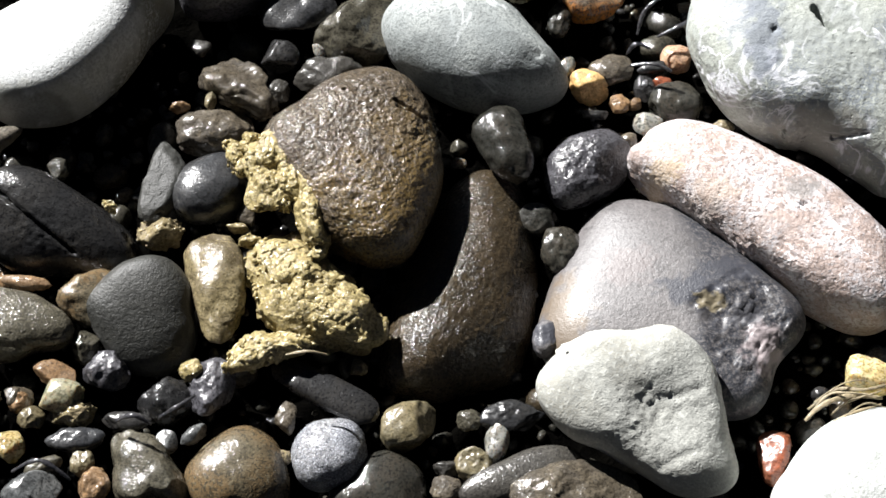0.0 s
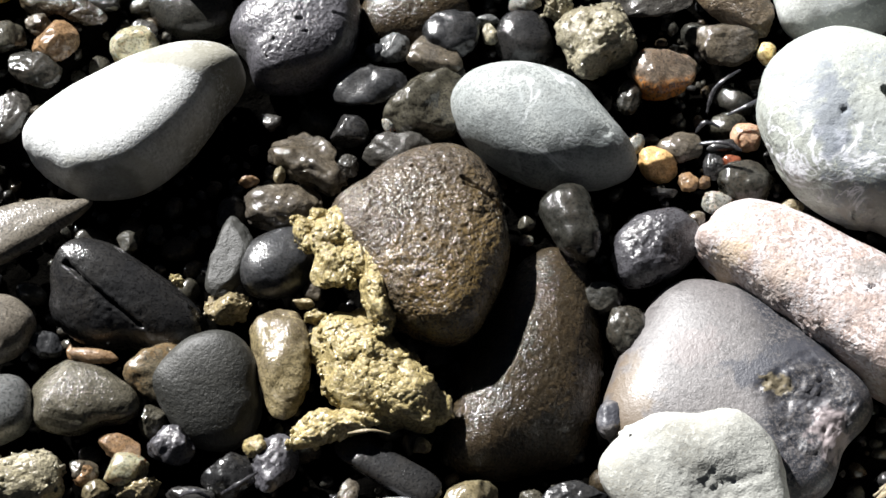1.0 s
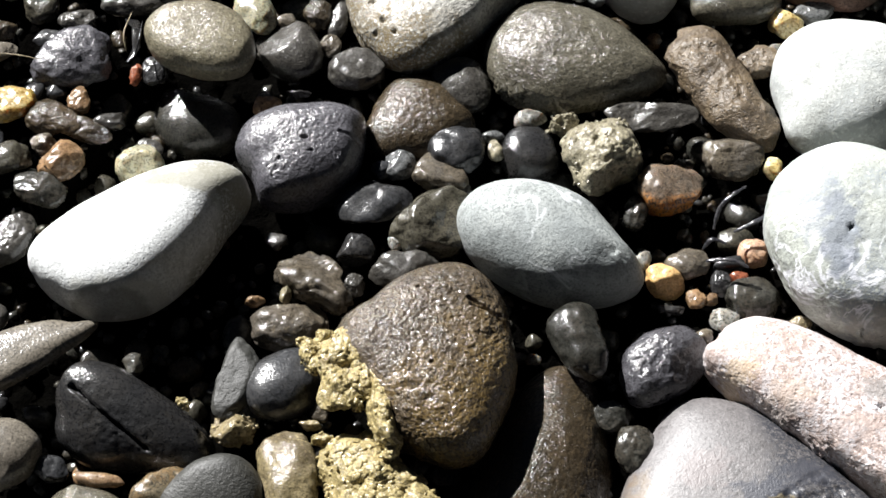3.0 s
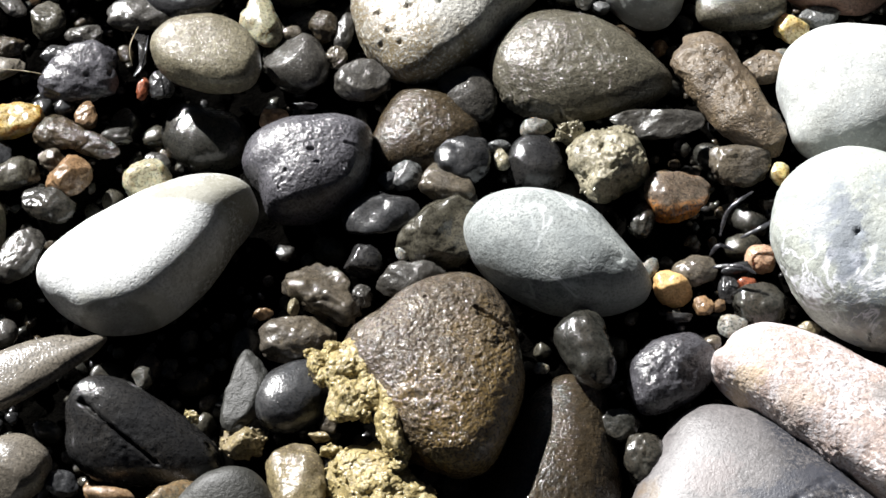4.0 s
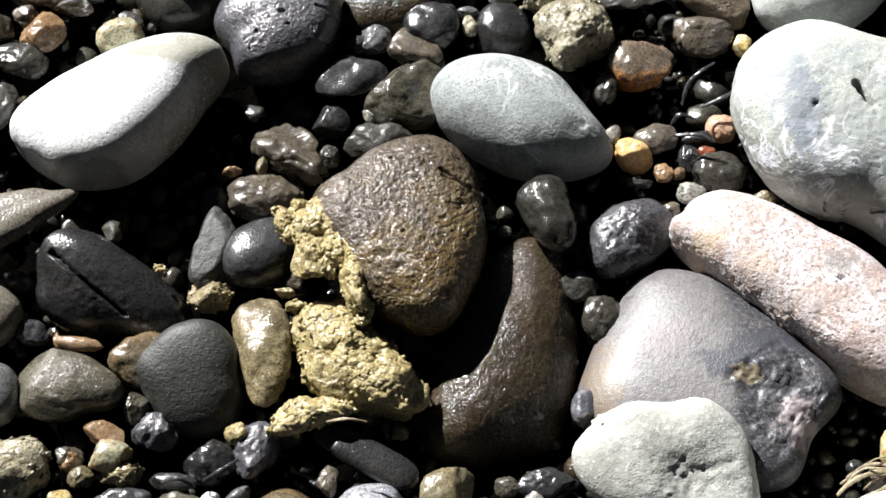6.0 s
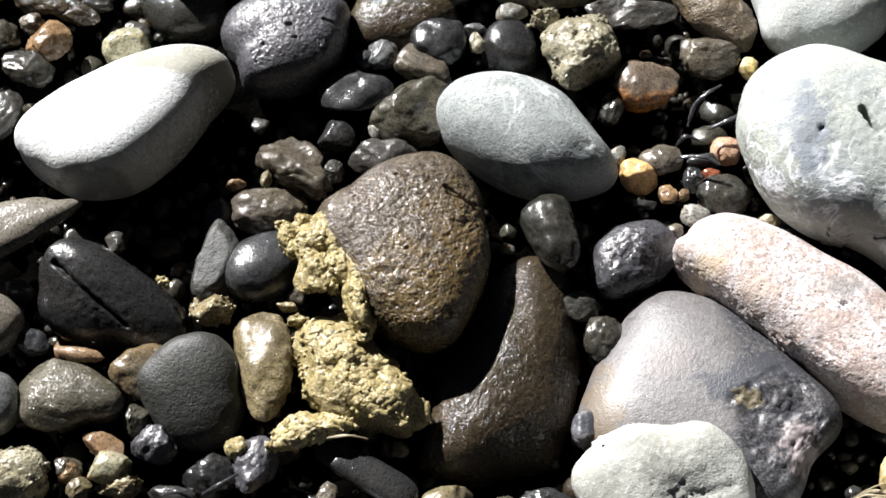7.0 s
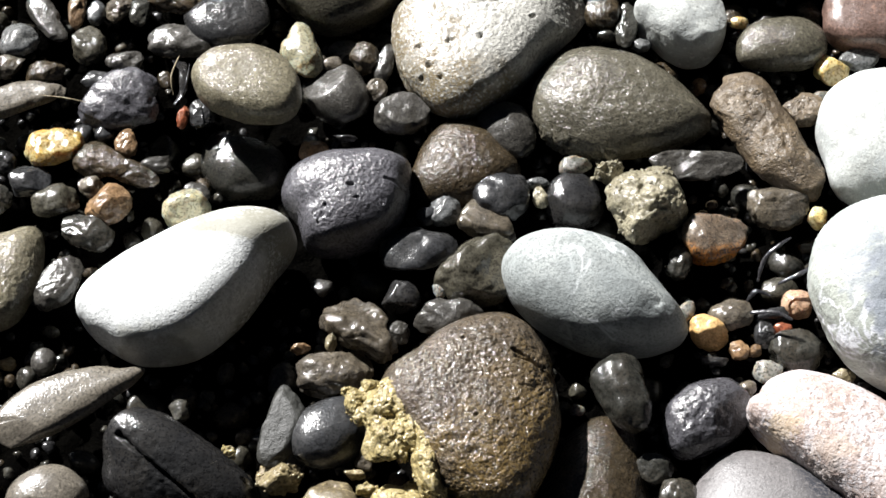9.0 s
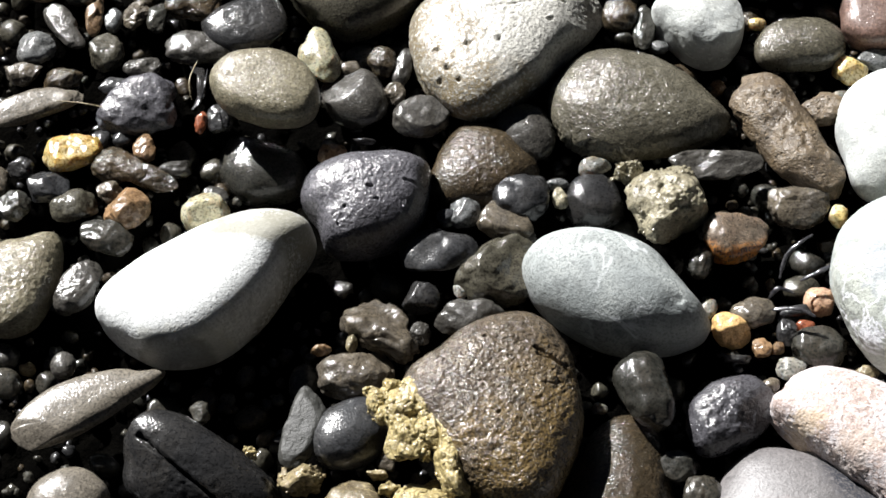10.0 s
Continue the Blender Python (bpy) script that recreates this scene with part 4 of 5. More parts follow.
stone("cobble", "black", -0.0749, -0.1301, -0.0213, 0.0108, (0.0871, 0.0164, 150.5, 1.21, 1.1, 1.07, 1.13, 1.33, 1.07, 0.98, 1.11, 1.45, 1.12, 0.98, 1.08), 395, 5, lump=0.03, square=3, cuts=4, label="wet black angular stone sliver")
stone("cobble", "rustbrown", -0.1130, -0.1837, -0.0296, 0.0438, (0.0571, 0.0539, -150.6, 1.07, 1.02, 0.96, 1.03, 1.09, 0.98, 0.95, 1.01, 1.06, 1, 1.03, 1.11), 402, 6, lump=0.03, label="wet orange-brown round cobble")
stone("pebble", "granite", -0.0621, -0.1746, -0.0230, 0.0321, (0.0426, 0.0400, 58.0, 1.1, 1.11, 1.18, 1.16, 1.06, 0.99, 0.86, 0.88, 0.92, 0.99), 409, 6, lump=0.04, label="wet blue-grey sparkling granite pebble")
stone("cobble", "dark", -0.0393, -0.1945, -0.0329, 0.0359, (0.0445, 0.0366, 176.8, 1.13, 1.2, 1.07, 1.26, 1.4, 1.36, 1.49, 1.57, 1.28, 0.96), 416, 6, lump=0.03, cuts=1, label="wet dark olive cobble")
stone("pebble", "ochretan", -0.0201, -0.1536, -0.0237, 0.0210, (0.0364, 0.0261, 46.3, 1.03, 0.81, 0.91, 1.05, 0.96, 0.99, 1, 1.1, 1.16, 1.1), 423, 5, lump=0.12, cuts=2, label="wet ochre-tan egg pebble")
stone("pebble", "olive", -0.1618, -0.1903, -0.0231, 0.0296, (0.0600, 0.0524, 123.3, 1.2, 0.77, 0.73, 0.61, 0.28, 0.37, 0.76, 0.67, 0.69, 1), 430, 6, lump=0.12, cuts=3, label="wet grey-green angular pebble")
stone("pebble", "quartz", -0.2161, -0.1377, -0.0206, 0.0171, (0.0294, 0.0188, 180.0), 437, 5, lump=0.12, cuts=3, label="milky white quartz pebble")
stone("pebble", "rust", -0.2182, -0.1244, -0.0240, 0.0100, (0.0323, 0.0154, 156.2), 444, 5, lump=0.12, cuts=4)
stone("pebble", "slate", -0.2053, -0.1633, -0.0232, 0.0092, (0.0316, 0.0145, -174.2), 451, 5, lump=0.12, square=3, cuts=3, label="flat dark slate pebble")
stone("pebble", "purple", -0.1910, -0.1206, -0.0245, 0.0193, (0.0268, 0.0227, 180.0), 458, 5, rough=0.0014, lump=0.12, cuts=5, label="wet knobbly purple-black pebble")
stone("pebble", "slate", 0.0386, -0.1491, -0.0237, 0.0097, (0.0365, 0.0187, -174.0), 465, 5, rough=0.0005, lump=0.12, cuts=4)
stone("cobble", "tan", 0.0744, -0.2038, -0.0175, 0.0269, (0.0709, 0.0412, 178.4, 1.02, 1, 0.92, 0.84, 0.86, 1.01, 1.01, 1.09, 1.23, 1.25, 1.11, 1.15), 472, 6, rough=0.0016, lump=0.03, cuts=1, label="wet rough speckled brown cobble")
stone("cobble", "wetgrey", 0.0461, -0.1856, -0.0233, 0.0184, (0.0723, 0.0351, -162.3, 1.09, 0.94, 0.74, 0.82, 1.05, 0.95, 0.93, 0.89, 0.77, 0.96), 479, 5, lump=0.03, cuts=1, label="wet grey cobble behind the rough brown one")
stone("pebble", "ochretan", 0.0176, -0.1774, -0.0236, 0.0171, (0.0210, 0.0182, 180.0), 486, 5, rough=0.0011, lump=0.12, cuts=1)
stone("pebble", "clear", 0.0305, -0.1636, -0.0227, 0.0118, (0.0282, 0.0136, 81.4), 493, 5, lump=0.1, cuts=3)
stone("pebble", "red", 0.1837, -0.1772, -0.0256, 0.0189, (0.0373, 0.0265, 87.2, 1.03, 0.96, 0.62, 0.53, 0.63, 0.68, 0.64, 0.62, 0.79, 1.21), 500, 5, lump=0.12, cuts=4, label="brick-red angular pebble lying among gravel")
stone("pebble", "ochre", 0.2409, -0.1255, -0.0185, 0.0201, (0.0279, 0.0242, 151.3, 0.95, 0.95, 1.24, 1.26, 1.09, 1.32, 1.19, 0.92, 0.75, 0.96), 507, 5, lump=0.12, cuts=2, label="pale yellow translucent pebble")
stone("pebble", "claystone", -0.1644, -0.0331, -0.0265, 0.0186, (0.0402, 0.0240, -178.2, 0.87, 0.86, 0.98, 0.8, 0.75, 0.68, 0.72, 0.9, 1.07, 1.08), 514, 5, lump=0.12, cuts=3, crumb=.0016, label="clay-caked knobbly pebble lying among gravel")
stone("cobble", "crumb", 0.0573, 0.1488, -0.0198, 0.0309, (0.0519, 0.0464, 116.9, 1.06, 1.2, 1.34, 1.08, 1.15, 0.79, 0.54, 0.57, 0.73, 0.88, 1.14, 1.16), 521, 6, lump=0.15, cuts=4, crumb=.0022, label="crumbly pale clay lump with grit")
stone("pebble", "crumb", 0.0277, 0.1785, -0.0247, 0.0131, (0.0257, 0.0213, -178.4), 528, 5, rough=0.0005, lump=0.12, cuts=4, crumb=.0022)
stone("pebble", "quartz", -0.1709, 0.2635, -0.0214, 0.0158, (0.0423, 0.0264, 108.9, 1.14, 0.9, 1.16, 0.87, 0.97, 0.9, 1.06, 0.84, 0.83, 1.05), 535, 5, lump=0.12, cuts=3, label="translucent white quartz pebble leaning on pebbles")
stone("pebble", "quartz", -0.2382, 0.1467, -0.0238, 0.0253, (0.0295, 0.0315, -178.4), 542, 5, lump=0.12, square=2.1, cuts=1, label="round milky quartz pebble")
stone("pebble", "wetgrey", -0.2552, 0.2737, -0.0256, 0.0145, (0.0414, 0.0223, 177.8, 0.98, 1.03, 0.94, 0.85, 1.03, 1.26, 1.22, 1.2, 1.33, 1.15), 549, 5, lump=0.12, label="wet light grey oval pebble")
stone("cobble", "black", -0.2217, 0.2905, -0.0230, 0.0197, (0.0567, 0.0698, -158.4, 0.99, 0.75, 0.61, 0.58, 0.69, 0.89, 0.93, 0.96, 0.73, 0.83, 1.14, 1.09), 556, 5, rough=0.0004, lump=0.03, cuts=2, label="wet black flat cobble")
stone("pebble", "purple", -0.2913, 0.2319, -0.0234, 0.0250, (0.0502, 0.0420, -154.1, 1.08, 1.09, 1.08, 1.23, 1.32, 1.11, 1.12, 0.98, 0.87, 0.73, 0.67, 0.86), 563, 6, lump=0.12, cuts=2, label="wet blue-purple speckled pebble")
stone("pebble", "fawn", -0.3461, 0.2297, -0.0220, 0.0090, (0.0759, 0.0222, -161.5, 1.1, 1.1, 0.69, 0.57, 0.67, 0.65, 0.67, 0.84, 1.4, 1.24), 570, 5, lump=0.12, cuts=2, label="wet fawn flat stone sliver")
stone("pebble", "yellow", -0.3322, 0.1919, -0.0213, 0.0133, (0.0409, 0.0295, -160.9, 0.69, 0.72, 0.87, 0.89, 1.18, 1.17, 0.87, 0.93, 0.87, 0.62), 577, 5, rough=0.0008, lump=0.12, cuts=4, label="bright yellow-orange translucent agate pebble")
stone("pebble", "umber", -0.2997, 0.1838, -0.0245, 0.0150, (0.0442, 0.0266, 171.0, 0.67, 0.84, 0.88, 0.96, 1.29, 1.07, 0.87, 0.95, 0.97, 0.73), 584, 5, rough=0.0006, lump=0.12, cuts=3, label="wet dark brown knobbly pebble")
stone("cobble", "olive", -0.2530, 0.3418, -0.0265, 0.0244, (0.0803, 0.0475, -174.4, 0.75, 0.88, 0.72, 0.83, 1.25, 1.07, 1, 1.05, 0.99, 0.78), 591, 5, lump=0.03, cuts=1, label="wet olive-grey cobble behind others")
stone("pebble", "umber", -0.2598, 0.3157, -0.0243, 0.0169, (0.0364, 0.0309, -163.7, 1.12, 1.1, 0.95, 1.35, 1.14, 1.03, 1.01, 0.83, 0.9, 1.01), 598, 5, lump=0.12, cuts=2)
stone("pebble", "olive", -0.3378, 0.3278, -0.0241, 0.0187, (0.0369, 0.0328, -178.4), 605, 5, rough=0.0005, lump=0.12, cuts=2)
stone("pebble", "rust", -0.3616, 0.3231, -0.0238, 0.0126, (0.0310, 0.0184, 91.6), 612, 5, lump=0.12, cuts=6)
stone("pebble", "grey", -0.3606, 0.2752, -0.0245, 0.0150, (0.0272, 0.0265, -178.4), 619, 5, lump=0.12, cuts=1)
stone("pebble", "wetgrey", -0.3436, 0.2910, -0.0259, 0.0108, (0.0416, 0.0168, 127.0, 1.05, 1.17, 1.03, 0.83, 0.84, 0.86, 0.97, 0.89, 1.27, 1.23), 626, 5, lump=0.12, cuts=1)
stone("pebble", "olive", -0.3149, 0.2706, -0.0235, 0.0154, (0.0290, 0.0252, 101.4), 633, 5, lump=0.12, cuts=5)
stone("pebble", "rust", -0.3251, 0.3011, -0.0233, 0.0086, (0.0311, 0.0121, 91.6), 640, 4, rough=0.0008, lump=0.12, cuts=6)
stone("pebble", "grey", -0.3121, 0.2967, -0.0235, 0.0091, (0.0188, 0.0121, 91.6), 647, 4, lump=0.12, cuts=3)
stone("pebble", "tan", -0.2970, 0.3013, -0.0230, 0.0103, (0.0244, 0.0163, 68.0), 654, 5, rough=0.0011, lump=0.12, cuts=4)
stone("pebble", "dark", -0.2832, 0.3000, -0.0241, 0.0094, (0.0278, 0.0145, 91.6), 661, 5, lump=0.12, cuts=3)
stone("pebble", "wetgrey", -0.2118, 0.3227, -0.0239, 0.0108, (0.0267, 0.0188, -178.4), 668, 5, lump=0.12, cuts=4)
stone("pebble", "wetgrey", -0.2865, 0.2589, -0.0241, 0.0094, (0.0309, 0.0139, -178.4), 675, 5, rough=0.0011, lump=0.12, cuts=4)
stone("pebble", "slate", -0.3058, 0.2443, -0.0240, 0.0080, (0.0283, 0.0137, -178.4), 682, 4, rough=0.0008, lump=0.12, cuts=3)
stone("pebble", "umber", -0.3434, 0.2512, -0.0251, 0.0094, (0.0319, 0.0158, -178.4), 689, 5, lump=0.12, cuts=5)
stone("pebble", "tan", -0.3680, 0.2554, -0.0250, 0.0103, (0.0325, 0.0160, -178.4), 696, 5, rough=0.0008, lump=0.12, cuts=4)
stone("pebble", "black", -0.2482, 0.2451, -0.0220, 0.0080, (0.0721, 0.0057, 96.0), 703, 4, lump=0.12, cuts=6, label="thin black wet shard standing on edge")
stone("pebble", "red", -0.2459, 0.2171, -0.0230, 0.0080, (0.0194, 0.0077, 82.5), 710, 4, rough=0.0011, lump=0.12, cuts=3)
stone("pebble", "black", -0.2341, 0.2181, -0.0239, 0.0117, (0.0237, 0.0176, 91.6), 717, 5, lump=0.12, cuts=5)
stone("pebble", "rust", -0.2807, 0.1966, -0.0240, 0.0098, (0.0206, 0.0164, 91.6), 724, 5, rough=0.0008, lump=0.12, cuts=5)
stone("pebble", "black", -0.3102, 0.2047, -0.0250, 0.0080, (0.0151, 0.0153, -178.4), 731, 4, lump=0.12, cuts=5)
stone("pebble", "slate", -0.2971, 0.2050, -0.0250, 0.0080, (0.0190, 0.0111, -178.4), 738, 4, lump=0.12, cuts=6)
stone("pebble", "slate", -0.3412, 0.1680, -0.0246, 0.0145, (0.0291, 0.0265, -178.4), 745, 5, lump=0.12, cuts=6)
stone("pebble", "black", -0.3599, 0.1828, -0.0251, 0.0094, (0.0177, 0.0145, -178.4), 752, 5, lump=0.12, cuts=4)
stone("pebble", "dark", -0.3605, 0.1549, -0.0248, 0.0126, (0.0215, 0.0191, -178.4), 759, 5, rough=0.0011, lump=0.12, cuts=3)
stone("pebble", "umber", -0.2757, 0.1752, -0.0239, 0.0117, (0.0418, 0.0160, 152.6), 766, 5, rough=0.0008, lump=0.12, cuts=7)
stone("pebble", "wetgrey", -0.2585, 0.1813, -0.0240, 0.0080, (0.0247, 0.0121, -178.4), 773, 4, rough=0.0008, lump=0.12, cuts=5)
stone("pebble", "rust", -0.2879, 0.1512, -0.0233, 0.0168, (0.0305, 0.0295, -178.4), 780, 5, rough=0.0005, lump=0.12, cuts=7)
stone("pebble", "tan", -0.2998, 0.1637, -0.0231, 0.0094, (0.0188, 0.0149, 154.3), 787, 5, rough=0.0008, lump=0.12, cuts=4)
stone("pebble", "olive", -0.3211, 0.1542, -0.0246, 0.0140, (0.0330, 0.0229, -166.0), 794, 5, lump=0.12, cuts=5)
stone("pebble", "dark", -0.2996, 0.1307, -0.0235, 0.0154, (0.0360, 0.0231, 157.4), 801, 5, rough=0.0011, lump=0.12, cuts=3)
stone("pebble", "slate", -0.3268, 0.1480, -0.0250, 0.0080, (0.0147, 0.0110, -178.4), 808, 4, lump=0.12, cuts=3)
stone("pebble", "wetgrey", -0.2321, 0.1607, -0.0232, 0.0084, (0.0196, 0.0126, 156.5), 815, 4, lump=0.12, cuts=2)
stone("pebble", "rust", -0.1596, 0.1908, -0.0230, 0.0103, (0.0186, 0.0163, -178.4), 822, 5, rough=0.0011, lump=0.12, cuts=3)
stone("pebble", "black", -0.1415, 0.2012, -0.0240, 0.0080, (0.0183, 0.0032, -178.4), 829, 4, rough=0.0008, lump=0.12, cuts=3)
stone("pebble", "tan", -0.1504, 0.2576, -0.0240, 0.0080, (0.0173, 0.0112, -178.4), 836, 4, lump=0.12, cuts=3)
stone("pebble", "umber", -0.1314, 0.2619, -0.0237, 0.0139, (0.0227, 0.0185, 91.6), 843, 5, lump=0.12, cuts=5)
stone("pebble", "wetgrey", -0.1178, 0.2583, -0.0248, 0.0096, (0.0296, 0.0126, 82.9), 850, 4, rough=0.0005, lump=0.12, cuts=4)
stone("pebble", "tan", -0.1220, 0.2387, -0.0241, 0.0094, (0.0162, 0.0143, 91.6), 857, 5, rough=0.0011, lump=0.12, cuts=3)
stone("pebble", "wetgrey", -0.1045, 0.2202, -0.0238, 0.0196, (0.0371, 0.0271, -178.4), 864, 5, lump=0.12, cuts=1, label="wet grey round pebble")
stone("pebble", "grey", -0.0752, 0.1492, -0.0251, 0.0145, (0.0216, 0.0211, 56.1), 871, 5, lump=0.12, cuts=1)
stone("pebble", "slate", -0.0856, 0.1457, -0.0252, 0.0084, (0.0140, 0.0133, -178.4), 878, 4, lump=0.12, cuts=3)
stone("pebble", "wetgrey", -0.0367, 0.1310, -0.0240, 0.0080, (0.0148, 0.0104, -178.4), 885, 4, lump=0.12, cuts=4)
stone("pebble", "clear", 0.0055, 0.1821, -0.0232, 0.0084, (0.0226, 0.0128, -178.4), 892, 4, lump=0.12, cuts=4)
stone("pebble", "grey", -0.0171, 0.1700, -0.0250, 0.0080, (0.0145, 0.0072, -178.4), 899, 4, lump=0.12, cuts=1)
stone("pebble", "crumb", -0.0146, 0.1601, -0.0250, 0.0080, (0.0150, 0.0106, 91.6), 906, 4, rough=0.0008, lump=0.12, cuts=4)
stone("pebble", "grey", 0.0484, 0.2740, -0.0250, 0.0080, (0.0123, 0.0092, -178.4), 913, 4, lump=0.12, cuts=4)
stone("pebble", "umber", 0.0231, 0.2995, -0.0245, 0.0154, (0.0260, 0.0240, 91.6), 920, 5, lump=0.12, cuts=3, label="wet dark red-brown pebble in shade")
stone("pebble", "dark", 0.0389, 0.2883, -0.0250, 0.0103, (0.0346, 0.0150, 91.6), 927, 5, rough=0.0005, lump=0.12, cuts=3)
stone("pebble", "dark", 0.0275, 0.2814, -0.0250, 0.0080, (0.0156, 0.0073, -178.4), 934, 4, lump=0.12, cuts=3)
stone("pebble", "olive", 0.0370, 0.3207, -0.0230, 0.0080, (0.0136, 0.0137, -178.4), 941, 4, rough=0.0011, lump=0.12, cuts=4)
stone("pebble", "ochre", 0.1119, 0.2918, -0.0250, 0.0080, (0.0125, 0.0080, -178.4), 948, 4, lump=0.12, cuts=3)
stone("pebble", "clear", 0.1647, 0.2345, -0.0250, 0.0080, (0.0171, 0.0084, -178.4), 955, 4, lump=0.12, cuts=5)
stone("pebble", "rustdry", 0.1505, 0.2210, -0.0190, 0.0150, (0.0310, 0.0235, -178.4), 962, 5, rough=0.001, lump=0.12, cuts=6)
stone("pebble", "ochre", 0.1572, 0.1472, -0.0240, 0.0080, (0.0187, 0.0107, 75.9), 969, 4, lump=0.12, cuts=3)
stone("pebble", "peach", 0.1423, 0.0864, -0.0242, 0.0140, (0.0188, 0.0180, 91.6), 976, 5, lump=0.12, cuts=1, label="smooth peach pebble beside dark grit")
stone("pebble", "tan", 0.1022, 0.0786, -0.0251, 0.0145, (0.0274, 0.0194, -178.4), 983, 5, lump=0.12, cuts=2, label="wet brown pebble lying among gravel")
stone("pebble", "gold", 0.0849, 0.0689, -0.0236, 0.0163, (0.0284, 0.0201, 136.2, 0.6, 0.64, 0.75, 1.13, 1.32, 1.28, 1.22, 1.04, 0.84, 0.64), 990, 5, lump=0.12, square=3, cuts=4, label="golden tan blocky pebble")
stone("pebble", "slate", 0.1291, 0.0791, -0.0230, 0.0080, (0.0225, 0.0072, -169.4), 997, 4, lump=0.12, cuts=3)
stone("pebble", "black", 0.1221, 0.0660, -0.0251, 0.0094, (0.0183, 0.0130, 91.6), 1004, 5, rough=0.0008, lump=0.12, cuts=4)
stone("pebble", "red", 0.1329, 0.0687, -0.0250, 0.0080, (0.0135, 0.0095, -178.4), 1011, 4, lump=0.12, cuts=4)
stone("pebble", "dark", 0.1405, 0.0536, -0.0244, 0.0225, (0.0335, 0.0306, -178.4), 1018, 5, lump=0.12, cuts=5, label="wet dark glassy lumpy pebble")
stone("pebble", "rust", 0.1061, 0.0553, -0.0248, 0.0096, (0.0139, 0.0123, -178.4), 1025, 4, rough=0.0005, lump=0.12, cuts=5)
stone("pebble", "rust", 0.1160, 0.0545, -0.0250, 0.0080, (0.0088, 0.0075, -178.4), 1032, 4, rough=0.0011, lump=0.12, cuts=5)
stone("pebble", "black", 0.0901, 0.0480, -0.0250, 0.0080, (0.0431, 0.0047, 176.1), 1039, 4, rough=0.0008, lump=0.12, cuts=5)
stone("pebble", "clear", 0.1234, 0.0406, -0.0250, 0.0103, (0.0222, 0.0150, -178.4), 1046, 5, lump=0.12, cuts=5)
stone("pebble", "tan", 0.1112, 0.0300, -0.0250, 0.0080, (0.0108, 0.0096, -178.4), 1053, 4, lump=0.12, cuts=5)
stone("pebble", "claystone", 0.1682, 0.0384, -0.0250, 0.0080, (0.0139, 0.0097, -178.4), 1060, 4, lump=0.12, cuts=3)
stone("pebble", "clear", 0.0749, 0.0805, -0.0240, 0.0080, (0.0149, 0.0103, 66.5), 1067, 4, lump=0.12, cuts=5)
stone("pebble", "rust", -0.1595, 0.0518, -0.0230, 0.0080, (0.0126, 0.0078, 180.0), 1074, 4, rough=0.0008, lump=0.12, cuts=5)
stone("pebble", "ochretan", -0.1403, 0.0552, -0.0220, 0.0080, (0.0131, 0.0075, 90.0), 1081, 4, rough=0.0005, lump=0.12, cuts=4)
stone("pebble", "wetgrey", -0.1483, 0.0952, -0.0250, 0.0080, (0.0141, 0.0129, 180.0), 1088, 4, lump=0.1, cuts=5)
stone("pebble", "clear", -0.0757, 0.0934, -0.0250, 0.0080, (0.0107, 0.0098, 0.0), 1095, 4, lump=0.12, cuts=5)
stone("pebble", "wetgrey", -0.1000, 0.0638, -0.0250, 0.0103, (0.0147, 0.0162, 90.0), 1102, 5, rough=0.0011, lump=0.12, cuts=4)
stone("pebble", "dark", -0.2296, 0.0106, -0.0258, 0.0107, (0.0149, 0.0137, 90.0), 1109, 5, lump=0.1, cuts=7)
stone("pebble", "tan", -0.1156, -0.0209, -0.0231, 0.0089, (0.0165, 0.0131, 141.3), 1116, 4, lump=0.12, cuts=6)
stone("pebble", "claystone", -0.1206, -0.0305, -0.0230, 0.0080, (0.0169, 0.0059, 180.0), 1123, 4, rough=0.0011, lump=0.12, cuts=4)
stone("pebble", "olive", -0.2048, -0.1048, -0.0257, 0.0123, (0.0226, 0.0140, 77.5), 1130, 5, rough=0.0008, lump=0.12, cuts=4)
stone("pebble", "rust", -0.2435, -0.0652, -0.0240, 0.0080, (0.0350, 0.0088, 174.4), 1137, 4, lump=0.12, cuts=4, label="flat reddish brown shard")
stone("pebble", "grey", -0.1397, -0.1599, -0.0240, 0.0080, (0.0175, 0.0091, -141.0), 1144, 4, lump=0.12, cuts=3)
stone("pebble", "grey", -0.1556, -0.1646, -0.0257, 0.0118, (0.0162, 0.0132, 90.0), 1151, 5, lump=0.12, cuts=4)
stone("pebble", "tan", -0.2412, -0.1377, -0.0247, 0.0118, (0.0188, 0.0125, -180.0), 1158, 5, rough=0.0008, lump=0.12, cuts=5)
stone("pebble", "ochretan", -0.2321, -0.1502, -0.0247, 0.0118, (0.0159, 0.0155, -180.0), 1165, 5, rough=0.0005, lump=0.12, cuts=6)
stone("pebble", "claystone", -0.2078, -0.1478, -0.0237, 0.0134, (0.0417, 0.0148, 180.0), 1172, 5, lump=0.12, cuts=6, crumb=.0016, label="clay-caked grit clump beside quartz")
stone("pebble", "ochre", -0.2427, -0.1663, -0.0247, 0.0144, (0.0196, 0.0162, 90.0), 1179, 5, lump=0.12, cuts=5)
stone("pebble", "ochretan", -0.2014, -0.1768, -0.0237, 0.0123, (0.0155, 0.0147, 90.0), 1186, 5, rough=0.0005, lump=0.12, cuts=6)
stone("pebble", "rust", -0.1949, -0.1904, -0.0256, 0.0160, (0.0227, 0.0203, 74.9), 1193, 5, rough=0.0008, lump=0.12, cuts=4)
stone("pebble", "grey", -0.2286, -0.1939, -0.0244, 0.0164, (0.0332, 0.0225, -167.8), 1200, 5, lump=0.12, cuts=3)
